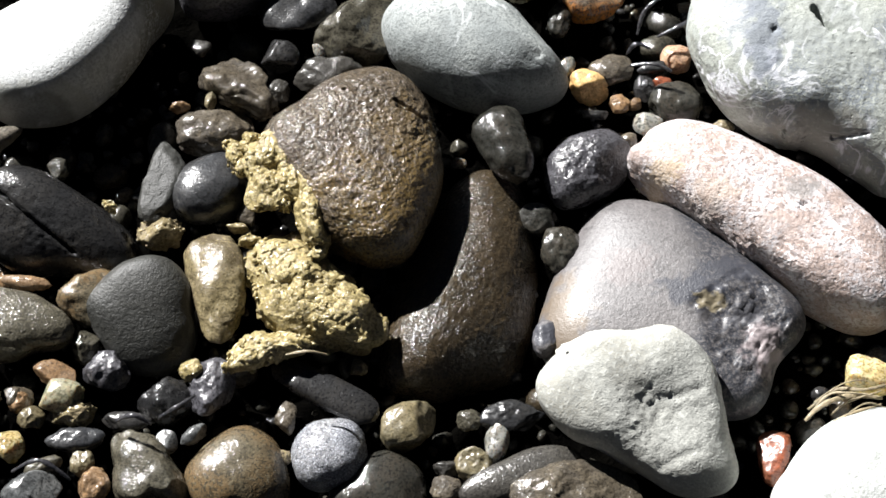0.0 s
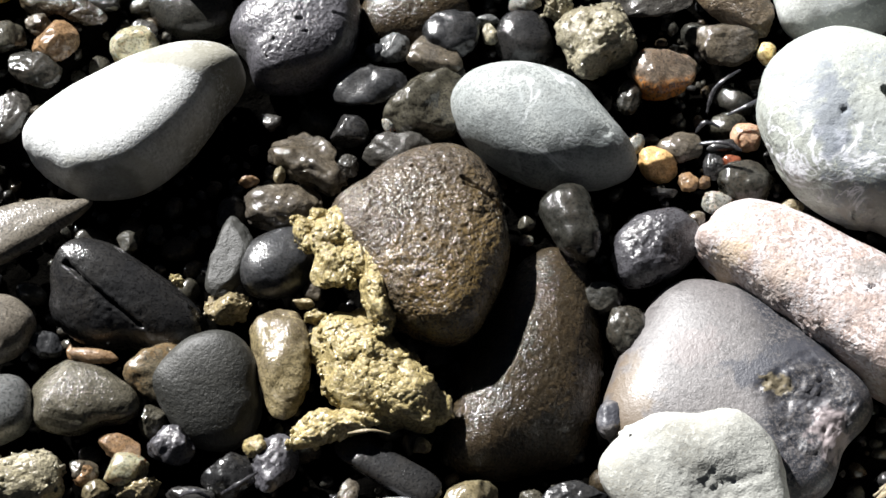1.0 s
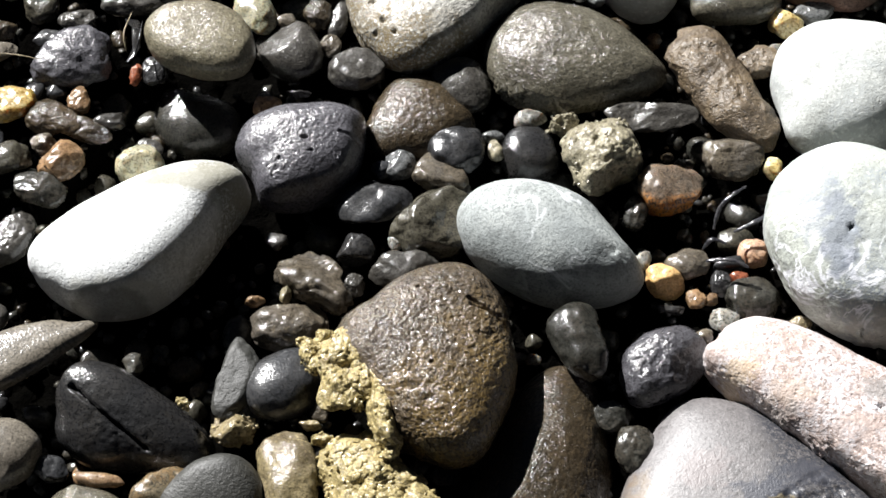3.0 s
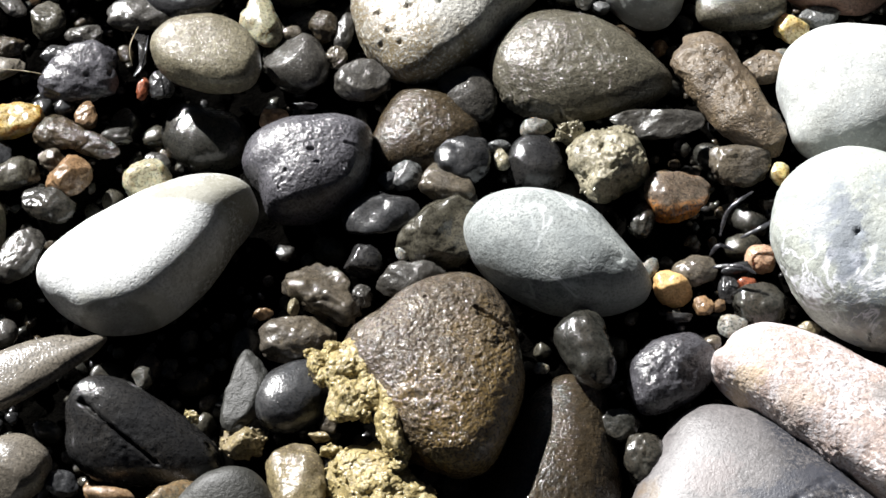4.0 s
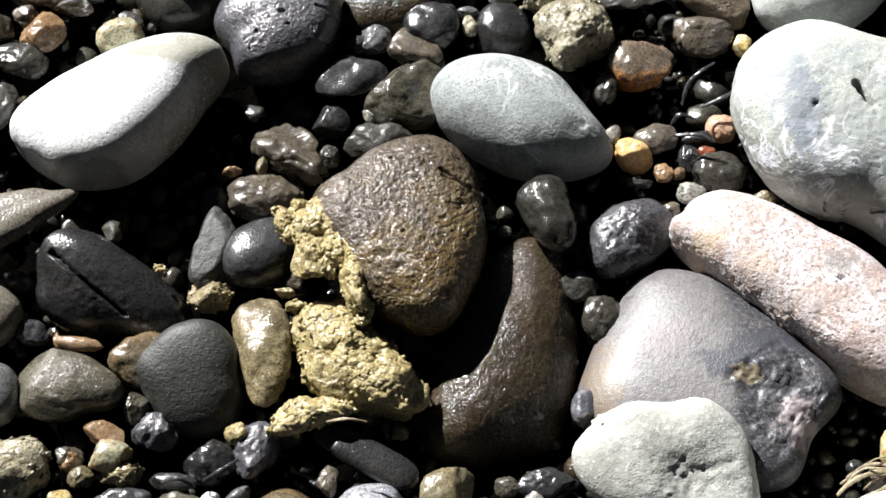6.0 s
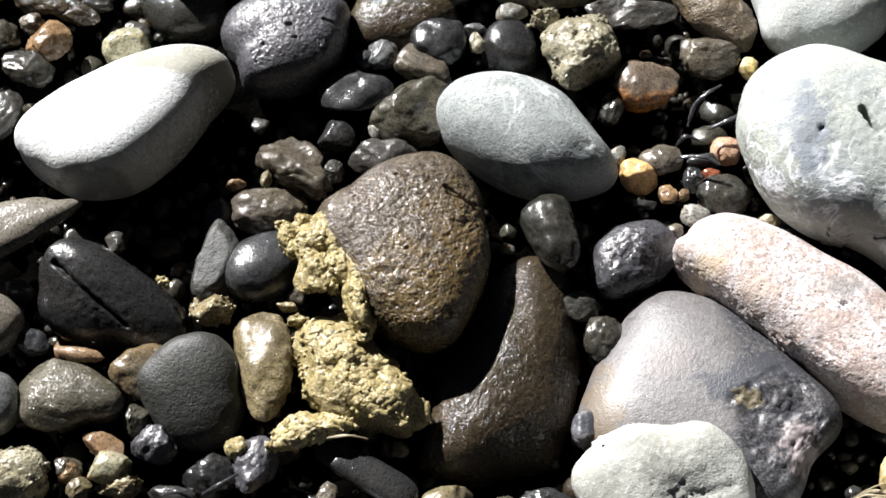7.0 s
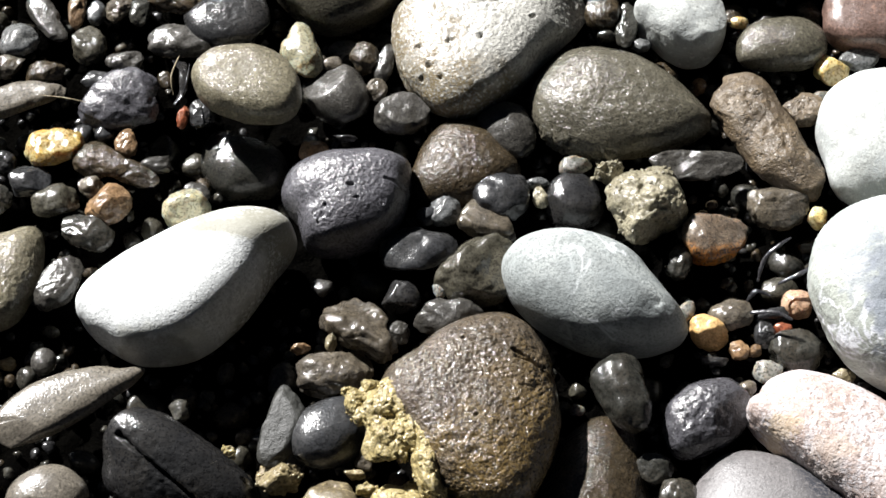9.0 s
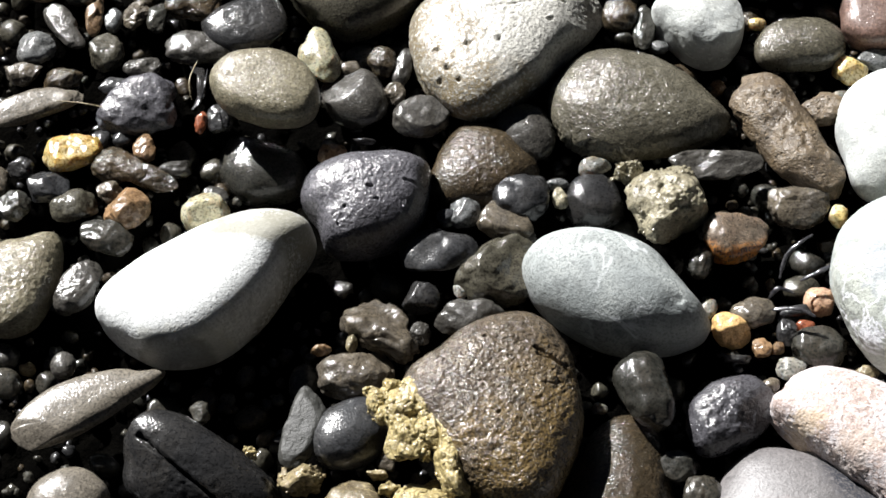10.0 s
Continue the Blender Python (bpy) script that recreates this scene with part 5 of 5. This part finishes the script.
stone("pebble", "olive", -0.2257, -0.1800, -0.0250, 0.0080, (0.0326, 0.0092, -157.3), 1207, 4, rough=0.0008, lump=0.12, cuts=2)
stone("pebble", "black", -0.1786, -0.1516, -0.0251, 0.0089, (0.0327, 0.0117, 180.0), 1214, 4, lump=0.12, cuts=3)
stone("pebble", "tan", -0.0889, -0.1496, -0.0258, 0.0107, (0.0201, 0.0133, 81.5), 1221, 5, lump=0.12, cuts=5)
stone("pebble", "claystone", -0.0480, -0.1191, -0.0250, 0.0080, (0.0108, 0.0098, 0.0), 1228, 4, rough=0.0005, lump=0.12, cuts=3)
stone("pebble", "claystone", -0.0898, -0.1742, -0.0230, 0.0080, (0.0113, 0.0096, 0.0), 1235, 4, rough=0.0005, lump=0.12, cuts=4)
stone("pebble", "olive", 0.0144, -0.1510, -0.0251, 0.0094, (0.0150, 0.0130, 0.0), 1242, 5, rough=0.0005, lump=0.12, cuts=5)
stone("pebble", "wetgrey", 0.0015, -0.1803, -0.0250, 0.0080, (0.0160, 0.0089, 0.0), 1249, 4, rough=0.0005, lump=0.12, cuts=6)
stone("pebble", "tan", 0.0024, -0.1924, -0.0249, 0.0117, (0.0186, 0.0162, 180.0), 1256, 5, lump=0.12, cuts=3)
stone("pebble", "black", 0.2141, -0.1356, -0.0250, 0.0080, (0.0107, 0.0099, -180.0), 1263, 4, lump=0.12, cuts=2)
stone("pebble", "mauve", 0.0580, -0.1016, -0.0227, 0.0123, (0.0223, 0.0151, 81.5), 1270, 5, lump=0.12, cuts=1)
stone("pebble", "tan", 0.1640, -0.1341, -0.0227, 0.0139, (0.0218, 0.0155, 75.1), 1277, 5, lump=0.12, cuts=3)
stone("pebble", "clear", 0.0089, 0.0142, -0.0250, 0.0080, (0.0118, 0.0063, -180.0), 1284, 4, lump=0.12, cuts=4)
stone("cobble", "fawn", -0.3034, -0.0513, -0.0230, 0.0294, (0.0510, 0.0383, -137.0, 1, 1.08, 1.03, 1.16, 1.12, 0.99, 1.02, 1.11, 1.16, 1.01), 1291, 6, lump=0.018, cuts=1, label="wet fawn-brown cobble lying among gravel")
stone("cobble", "grey", -0.2973, -0.1035, -0.0228, 0.0306, (0.0519, 0.0643, 51.1, 1.04, 0.82, 0.8, 0.76, 0.61, 0.82, 0.69, 0.64, 0.73, 0.86), 1298, 6, lump=0.03, cuts=1, label="wet light grey speckled cobble")
stone("cobble", "crumb", -0.2811, -0.1514, -0.0210, 0.0296, (0.0907, 0.0464, -152.8, 0.8, 0.9, 0.8, 0.87, 0.94, 0.8, 0.79, 0.88, 0.89, 0.93, 0.97, 0.79), 1305, 6, lump=0.03, cuts=4, crumb=.0022, label="caked tan grit lump")
stone("pebble", "slate", -0.2720, -0.0581, -0.0259, 0.0117, (0.0224, 0.0163, 157.2), 1312, 5, lump=0.12, cuts=4)
stone("pebble", "rust", -0.2399, -0.1401, -0.0250, 0.0103, (0.0142, 0.0139, 93.1), 1319, 5, rough=0.0005, lump=0.12, cuts=4)
stone("cobble", "wetgrey", -0.3163, 0.0415, -0.0249, 0.0108, (0.0179, 0.0156, 93.1), 1326, 5, lump=0.03, cuts=1, label="wet dark pebble at the gap")
stone("clay_clump", "clay", -0.0775, -0.0785, -0.0154, 0.0300, (0.0863, 0.0581, 136.0, 1.12, 1.07, 1.01, 1.01, 0.94, 0.8, 0.91, 1.11, 1.25, 1.03, 0.86, 0.86, 1.08, 1.09), 1333, 8, lump=0.16, square=2.4, crumb=.0027, label="wet yellow-ochre crumbly clay clump on pebbles")
stone("clay_clump", "clay", -0.0953, -0.1134, -0.0122, 0.0140, (0.0560, 0.0244, -165.0, 1, 0.99, 0.69, 0.67, 0.93, 0.76, 0.78, 0.95, 1.22, 1.04), 1340, 6, lump=0.2, square=2.6, crumb=.0024, label="yellow-ochre clay smear under the larger clump")
stone("clay_clump", "clay", -0.1195, 0.0053, -0.0014, 0.0140, (0.0174, 0.0126, 127.1, 1.26, 1.5, 1.31, 1.45, 1.41, 1.23, 1.19, 1.18, 1.14, 1.06), 1347, 6, lump=0.2, square=2.6, crumb=.0024, under=brown_stone, label="yellow clay crust stuck on brown cobble")
stone("clay_clump", "clay", -0.0966, -0.0099, 0.0051, 0.0110, (0.0500, 0.0380, 114.8, 0.98, 1.01, 0.95, 0.77, 1.19, 1.01, 0.77, 0.89, 0.97, 0.85, 0.77, 0.86), 1354, 7, lump=0.2, square=2.6, crumb=.0024, under=brown_stone, label="yellow clay crust stuck on brown cobble")
stone("clay_clump", "clay", -0.0757, -0.0332, 0.0026, 0.0200, (0.0448, 0.0160, 103.9, 1.13, 1.2, 1.22, 1.17, 1.11, 1.07, 1.34, 0.89, 0.77, 1.08), 1361, 6, lump=0.2, square=2.6, crumb=.0024, under=brown_stone, label="yellow clay crust stuck on brown cobble")
stone("clay_clump", "clay", -0.1128, 0.0134, 0.0030, 0.0063, (0.0091, 0.0070, 0.0), 1401, 5, lump=0.25, crumb=.0018, under=brown_stone, label="yellow clay crumb stuck on brown cobble")
stone("clay_clump", "clay", -0.0992, 0.0127, 0.0030, 0.0081, (0.0117, 0.0090, 37.0), 1408, 5, lump=0.25, crumb=.0018, under=brown_stone, label="yellow clay crumb stuck on brown cobble")
stone("clay_clump", "clay", -0.0866, 0.0117, 0.0030, 0.0072, (0.0104, 0.0080, 74.0), 1415, 5, lump=0.25, crumb=.0018, under=brown_stone, label="yellow clay crumb stuck on brown cobble")
stone("clay_clump", "clay", -0.0749, 0.0034, 0.0030, 0.0090, (0.0130, 0.0100, 111.0), 1422, 5, lump=0.25, crumb=.0018, under=brown_stone, label="yellow clay crumb stuck on brown cobble")
stone("clay_clump", "clay", -0.0716, -0.0104, 0.0030, 0.0081, (0.0117, 0.0090, 148.0), 1429, 5, lump=0.25, crumb=.0018, under=brown_stone, label="yellow clay crumb stuck on brown cobble")
stone("clay_clump", "clay", -0.0776, -0.0217, 0.0030, 0.0099, (0.0143, 0.0110, 5.0), 1436, 5, lump=0.25, crumb=.0018, under=brown_stone, label="yellow clay crumb stuck on brown cobble")
stone("clay_clump", "clay", -0.0691, -0.0354, 0.0030, 0.0081, (0.0117, 0.0090, 42.0), 1443, 5, lump=0.25, crumb=.0018, under=brown_stone, label="yellow clay crumb stuck on brown cobble")
stone("clay_clump", "clay", -0.0704, -0.0508, 0.0030, 0.0090, (0.0130, 0.0100, 79.0), 1450, 5, lump=0.25, crumb=.0018, under=brown_stone, label="yellow clay crumb stuck on brown cobble")
stone("clay_clump", "clay", -0.1014, -0.0256, 0.0030, 0.0072, (0.0104, 0.0080, 116.0), 1457, 5, lump=0.25, crumb=.0018, under=brown_stone, label="yellow clay crumb stuck on brown cobble")
stone("clay_clump", "clay", -0.0911, -0.0296, 0.0030, 0.0063, (0.0091, 0.0070, 153.0), 1464, 5, lump=0.25, crumb=.0018, under=brown_stone, label="yellow clay crumb stuck on brown cobble")
stone("clay_clump", "clay", -0.0725, -0.0592, 0.0030, 0.0072, (0.0104, 0.0080, 10.0), 1471, 5, lump=0.25, crumb=.0018, under=brown_stone, label="yellow clay crumb stuck on brown cobble")
stone("clay_clump", "clay", -0.0863, -0.0026, 0.0030, 0.0108, (0.0156, 0.0120, 47.0), 1478, 5, lump=0.25, crumb=.0018, under=brown_stone, label="yellow clay crumb stuck on brown cobble")
stone("clay_clump", "clay", -0.1165, -0.0037, 0.0030, 0.0072, (0.0104, 0.0080, 84.0), 1485, 5, lump=0.25, crumb=.0018, under=brown_stone, label="yellow clay crumb stuck on brown cobble")
stone("clay_clump", "clay", -0.0654, -0.0242, 0.0030, 0.0045, (0.0065, 0.0050, 121.0), 1492, 5, lump=0.25, crumb=.0018, under=brown_stone, label="yellow clay crumb stuck on brown cobble")
stone("clay_clump", "clay", -0.0630, -0.0425, 0.0030, 0.0045, (0.0065, 0.0050, 158.0), 1499, 5, lump=0.25, crumb=.0018, under=brown_stone, label="yellow clay crumb stuck on brown cobble")
stone("clay_clump", "clay", -0.1423, -0.1232, -0.0180, 0.0080, (0.0114, 0.0091, 0.0), 1368, 4, lump=0.12, crumb=.0014, label="small yellow clay crumb")
stone("clay_clump", "clay", -0.1130, -0.0435, -0.0140, 0.0080, (0.0163, 0.0097, -180.0), 1375, 4, lump=0.12, crumb=.0014, label="small yellow clay crumb")
stone("clay_clump", "clay", -0.1939, -0.0228, -0.0100, 0.0080, (0.0110, 0.0069, 142.8), 1382, 4, lump=0.12, crumb=.0014, label="small yellow clay crumb")
# Assumed boulder, mostly out of view, added to shade the far edge.
stone("boulder", "olive", 0.1333, 0.3894, -0.0233, 0.0588, (0.2557, 0.1504, -175.9, 0.93, 0.99, 0.85, 0.82, 1, 1.13, 1.07, 1.18, 1.19, 1.23, 1.11, 0.99), 1389, 6, lump=0.03, cuts=1, label="large assumed boulder, added at the far side for its shade")
strand("dry_leaf", "straw", "dry curled tan leaf caught between stones", 0.0033, .3, (0.1989, -0.1638, 0.0060), (0.2098, -0.1554, 0.0100), (0.2261, -0.1495, 0.0080), (0.2430, -0.1496, 0.0040))
strand("dry_leaf", "straw", "dry tan grass blade beside the leaf", 0.0023, .4, (0.2013, -0.1563, 0.0040), (0.2171, -0.1462, 0.0080), (0.2322, -0.1470, 0.0100), (0.2474, -0.1419, 0.0060))
strand("dry_leaf", "straw", "frayed dry tan grass blade on gravel", 0.0020, .4, (0.2069, -0.1689, 0.0020), (0.2225, -0.1605, 0.0060), (0.2417, -0.1538, 0.0060))
strand("twig", "stem", "pale green-white plant stem standing among cobbles", 0.0030, 1, (0.0074, 0.2887, 0.0100), (0.0067, 0.2968, 0.0160), (0.0047, 0.3125, 0.0220))
strand("twig", "stem", "short pale side shoot of plant stem", 0.0016, 1, (0.0063, 0.2988, 0.0120), (0.0107, 0.3092, 0.0160))
strand("dark_leaf", "rot", "black rotten wet leaf strip curled on gravel", 0.0030, .35, (0.1174, 0.0922, -0.0060), (0.1213, 0.1043, 0.0000), (0.1290, 0.1109, 0.0040), (0.1376, 0.1182, 0.0020))
strand("dark_leaf", "rot", "black rotten wet leaf scrap on gravel", 0.0030, .35, (0.1292, 0.0898, -0.0040), (0.1417, 0.0934, 0.0020), (0.1530, 0.1014, 0.0000))
strand("dark_leaf", "rot", "black rotten wet leaf scrap on gravel", 0.0030, .35, (0.1106, 0.0798, -0.0080), (0.1161, 0.0835, -0.0020), (0.1248, 0.0814, -0.0040))
strand("dark_leaf", "rot", "black rotten wet leaf scrap on gravel", 0.0030, .35, (0.1126, 0.0722, -0.0080), (0.1266, 0.0703, -0.0030), (0.1374, 0.0660, -0.0050))
strand("grass_blade", "straw", "thin dry grass thread across gravel", 0.0007, 1, (-0.3372, 0.2218, -0.0060), (-0.3188, 0.2160, 0.0000), (-0.3036, 0.2136, -0.0020))
strand("grass_blade", "straw", "thin dry root thread between pebbles", 0.0010, 1, (-0.2499, 0.2207, -0.0040), (-0.2514, 0.2318, 0.0020), (-0.2489, 0.2510, -0.0040))
strand("grass_blade", "rot", "thin dark root thread between pebbles", 0.0013, 1, (-0.2448, 0.2210, -0.0080), (-0.2420, 0.2300, -0.0020), (-0.2421, 0.2457, -0.0060))
strand("dark_leaf", "rot", "black wet leaf scrap on shiny pebble", 0.0030, .4, (-0.1584, -0.1564, -0.0080), (-0.1483, -0.1536, 0.0000), (-0.1379, -0.1453, -0.0020))
strand("dark_leaf", "rot", "grey wet leaf scrap draped between pebbles", 0.0030, .4, (-0.1816, -0.1589, -0.0060), (-0.1712, -0.1588, 0.0020), (-0.1614, -0.1621, -0.0040))
strand("dark_leaf", "rot", "dark wet leaf scrap among gravel", 0.0030, .35, (-0.2374, -0.1882, -0.0080), (-0.2207, -0.1851, 0.0010), (-0.2041, -0.1939, -0.0060))
strand("clay_thread", "straw", "pale wet root thread stuck on clay", 0.0020, .5, (-0.0869, -0.1295, 0.0180), (-0.0742, -0.1292, 0.0220), (-0.0637, -0.1286, 0.0160))
strand("dry_leaf", "straw", "dry tan grass blade on pale cobble", 0.0013, .6, (0.2004, -0.1607, 0.0040), (0.2119, -0.1500, 0.0090), (0.2224, -0.1496, 0.0120), (0.2366, -0.1504, 0.0100))
strand("dry_leaf", "straw", "dry tan grass blade on pale cobble", 0.0013, .6, (0.2139, -0.1588, 0.0020), (0.2227, -0.1536, 0.0080), (0.2415, -0.1477, 0.0100))
strand("dry_leaf", "straw", "thin dry tan grass thread near yellow pebble", 0.0010, .8, (0.2044, -0.1528, 0.0060), (0.2197, -0.1445, 0.0120), (0.2332, -0.1401, 0.0080))
strand("dry_leaf", "straw", "thin dry tan grass thread near yellow pebble", 0.0010, .8, (0.2162, -0.1647, 0.0040), (0.2315, -0.1554, 0.0100), (0.2440, -0.1561, 0.0060))

# ---- ground: one wet silt sheet heaped under the smaller stones, gap shade in its colour ----
def ground_height(x, y):
    flat = np.stack([x, y, np.zeros(len(x))], 1)
    close = np.clip(1.6 - np.hypot(x, y), 0, 1)
    z = BED + close * (0.006 * cloud(flat * 16, 5, 4) + 0.0035 * cloud(flat * 120, 6, 3))
    for a, b, r, low in PLACED:
        if low > BED + 0.002 and r < 0.02:
            z = np.maximum(z, min(low + 0.002, -0.031) - np.maximum(0, np.hypot(x - a, y - b) - 0.5 * r) * 3.0)
    return z


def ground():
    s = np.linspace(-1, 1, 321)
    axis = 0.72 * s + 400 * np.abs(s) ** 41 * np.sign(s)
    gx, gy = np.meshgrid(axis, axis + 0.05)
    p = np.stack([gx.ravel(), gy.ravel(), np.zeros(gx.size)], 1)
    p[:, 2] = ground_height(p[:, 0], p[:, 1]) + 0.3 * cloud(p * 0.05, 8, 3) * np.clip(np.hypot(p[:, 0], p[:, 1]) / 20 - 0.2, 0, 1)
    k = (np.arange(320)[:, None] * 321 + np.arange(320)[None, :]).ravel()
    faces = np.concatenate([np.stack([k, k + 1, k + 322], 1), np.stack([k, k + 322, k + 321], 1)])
    return tagged(solid("ground", p, faces, MATERIALS["bed"]), "wet river bank silt under the stones, gap shade in its near-black colour", "ground", kind="structure")


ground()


def grit(name, label, materials, count, sizes, seed, x0, x1, y0, y1, top):
    """Loose grit that nobody could count, sunk into the silt."""
    rng = np.random.RandomState(seed)
    dirs, faces = sphere(2)
    x, y = rng.uniform(x0, x1, count), rng.uniform(y0, y1, count)
    z = ground_height(x, y) + rng.uniform(0.0, top, count)
    allp, allf = [], []
    for k in range(count):
        w = rng.uniform(*sizes)
        pts = stone_points(dirs, (w, w * rng.uniform(0.6, 1), rng.uniform(0, 180)), w * rng.uniform(0.5, 0.8), seed + k, 2.3, 0.25, 4, rng.uniform(-25, 25), rng.uniform(-25, 25), 0)
        allp.append(pts + (x[k], y[k], z[k]))
        allf.append(faces + k * len(dirs))
    tagged(solid(name, np.concatenate(allp), np.concatenate(allf), MATERIALS[materials]), label, "gravel", kind="stuff")


grit("grit", "dark wet grit between the stones", "dark", 1500, (0.004, 0.010), 11, -0.42, 0.42, -0.28, 0.5, 0.003)
grit("grit", "brown wet grit between the stones", "umber", 900, (0.003, 0.009), 12, -0.42, 0.42, -0.28, 0.5, 0.003)
grit("grit", "black wet grit between the stones", "black", 1500, (0.003, 0.010), 13, -0.42, 0.42, -0.28, 0.5, 0.003)

# ---- smaller pebbles wedged low between the larger ones ----
rng = np.random.RandomState(77)
FILL = ("wetgrey", "olive", "tan", "umber", "dark", "grey", "olive", "wetgrey", "rust", "slate", "claystone", "umber", "black")
made, rest = 0, []
for k in range(9000):
    x, y, w = rng.uniform(-0.4, 0.4), rng.uniform(-0.27, 0.46), rng.uniform(0.008, 0.028)
    spots = np.array(ROOM)
    dx, dy = x - spots[:, 0], y - spots[:, 1]
    u = (dx * spots[:, 4] + dy * spots[:, 5]) / (spots[:, 2] * 0.94 + w * 0.36)
    v = (dy * spots[:, 4] - dx * spots[:, 5]) / (spots[:, 3] * 0.94 + w * 0.36)
    if np.min(np.hypot(u, v)) < 1:
        continue
    plan = (w, w * rng.uniform(0.6, 0.95), rng.uniform(0, 180))
    base = float(ground_height(np.array([x]), np.array([y]))[0])
    lean = rng.uniform(-20, 20), rng.uniform(-20, 20)
    if made < 150 and w > 0.011:
        made += 1
        stone("pebble", FILL[rng.randint(len(FILL))], x, y, base + 0.16 * w, w * 0.75, plan, 5000 + k, 4, rough=0.0003 * (k % 3), lump=0.08, cuts=rng.randint(1, 5), rx=lean[0], ry=lean[1])
    else:
        ROOM.append((x, y, plan[0] / 2, plan[1] / 2, 1.0, 0.0))
        rest.append((x, y, base + 0.16 * w, w, plan, lean, 5000 + k))
for which, (name, colour) in enumerate((("dark", "dark"), ("umber", "brown"), ("olive", "olive"))):
    dirs, faces = sphere(3)
    bits = [b for i, b in enumerate(rest) if i % 3 == which]
    pts = [stone_points(dirs, plan, w * 0.75, seed, 2.35, 0.08, 3, *lean, 0) + (x, y, z) for x, y, z, w, plan, lean, seed in bits]
    tagged(solid("gravel", np.concatenate(pts), np.concatenate([faces + i * len(dirs) for i in range(len(bits))]), MATERIALS[name]),
           "small wet %s gravel between the cobbles" % colour, "gravel", kind="stuff")


# ---- the cobble bank goes on all round ----
def bank():
    """Cobbles past the nearer stones: thrown at random, larger ones first, none overlapping much."""
    rng = np.random.RandomState(31)
    kinds = (("wetgrey", "wet grey"), ("umber", "wet brown"), ("greydry", "dry pale grey"), ("olive", "wet olive-grey"))
    share = (0.36, 0.3, 0.1, 0.24)
    pts, faces, start = [[] for _ in kinds], [[] for _ in kinds], [0] * len(kinds)
    cells = {}
    for k in range(30000):
        r, a = 2.3 * math.sqrt(rng.uniform(0.02, 1)), rng.uniform(0, 2 * math.pi)
        x, y = r * math.cos(a), 0.1 + r * math.sin(a)
        w = rng.uniform(0.07, 0.12) if k < 900 else rng.uniform(0.045, 0.075) if k < 9000 else rng.uniform(0.03, 0.045)
        if abs(x) < 0.40 + w * 0.5 and -0.27 - w * 0.5 < y < 0.47 + w * 0.5:
            continue
        i, j = int(x // 0.12), int(y // 0.12)
        if any(math.hypot(x - q[0], y - q[1]) < (w + q[2]) * 0.42 for di in (-1, 0, 1) for dj in (-1, 0, 1) for q in cells.get((i + di, j + dj), ())):
            continue
        cells.setdefault((i, j), []).append((x, y, w))
        high = w * rng.uniform(0.5, 0.7)
        which = int(rng.choice(len(kinds), p=share))
        dirs, tri = sphere(3 if r < 0.75 else 2)
        p = stone_points(dirs, (w, w * rng.uniform(0.65, 0.95), rng.uniform(0, 180)), high, 9000 + k, 2.5, 0.07, 2, rng.uniform(-12, 12), rng.uniform(-12, 12), 0)
        pts[which].append(p + (x, y, BED + high * 0.3))
        faces[which].append(tri + start[which])
        start[which] += len(dirs)
    for (look_of, words), p, f in zip(kinds, pts, faces):
        tagged(solid("cobble_bank", np.concatenate(p), np.concatenate(f), MATERIALS[look_of]), "bank of %s river cobbles further out" % words, "cobbles", kind="stuff")


bank()
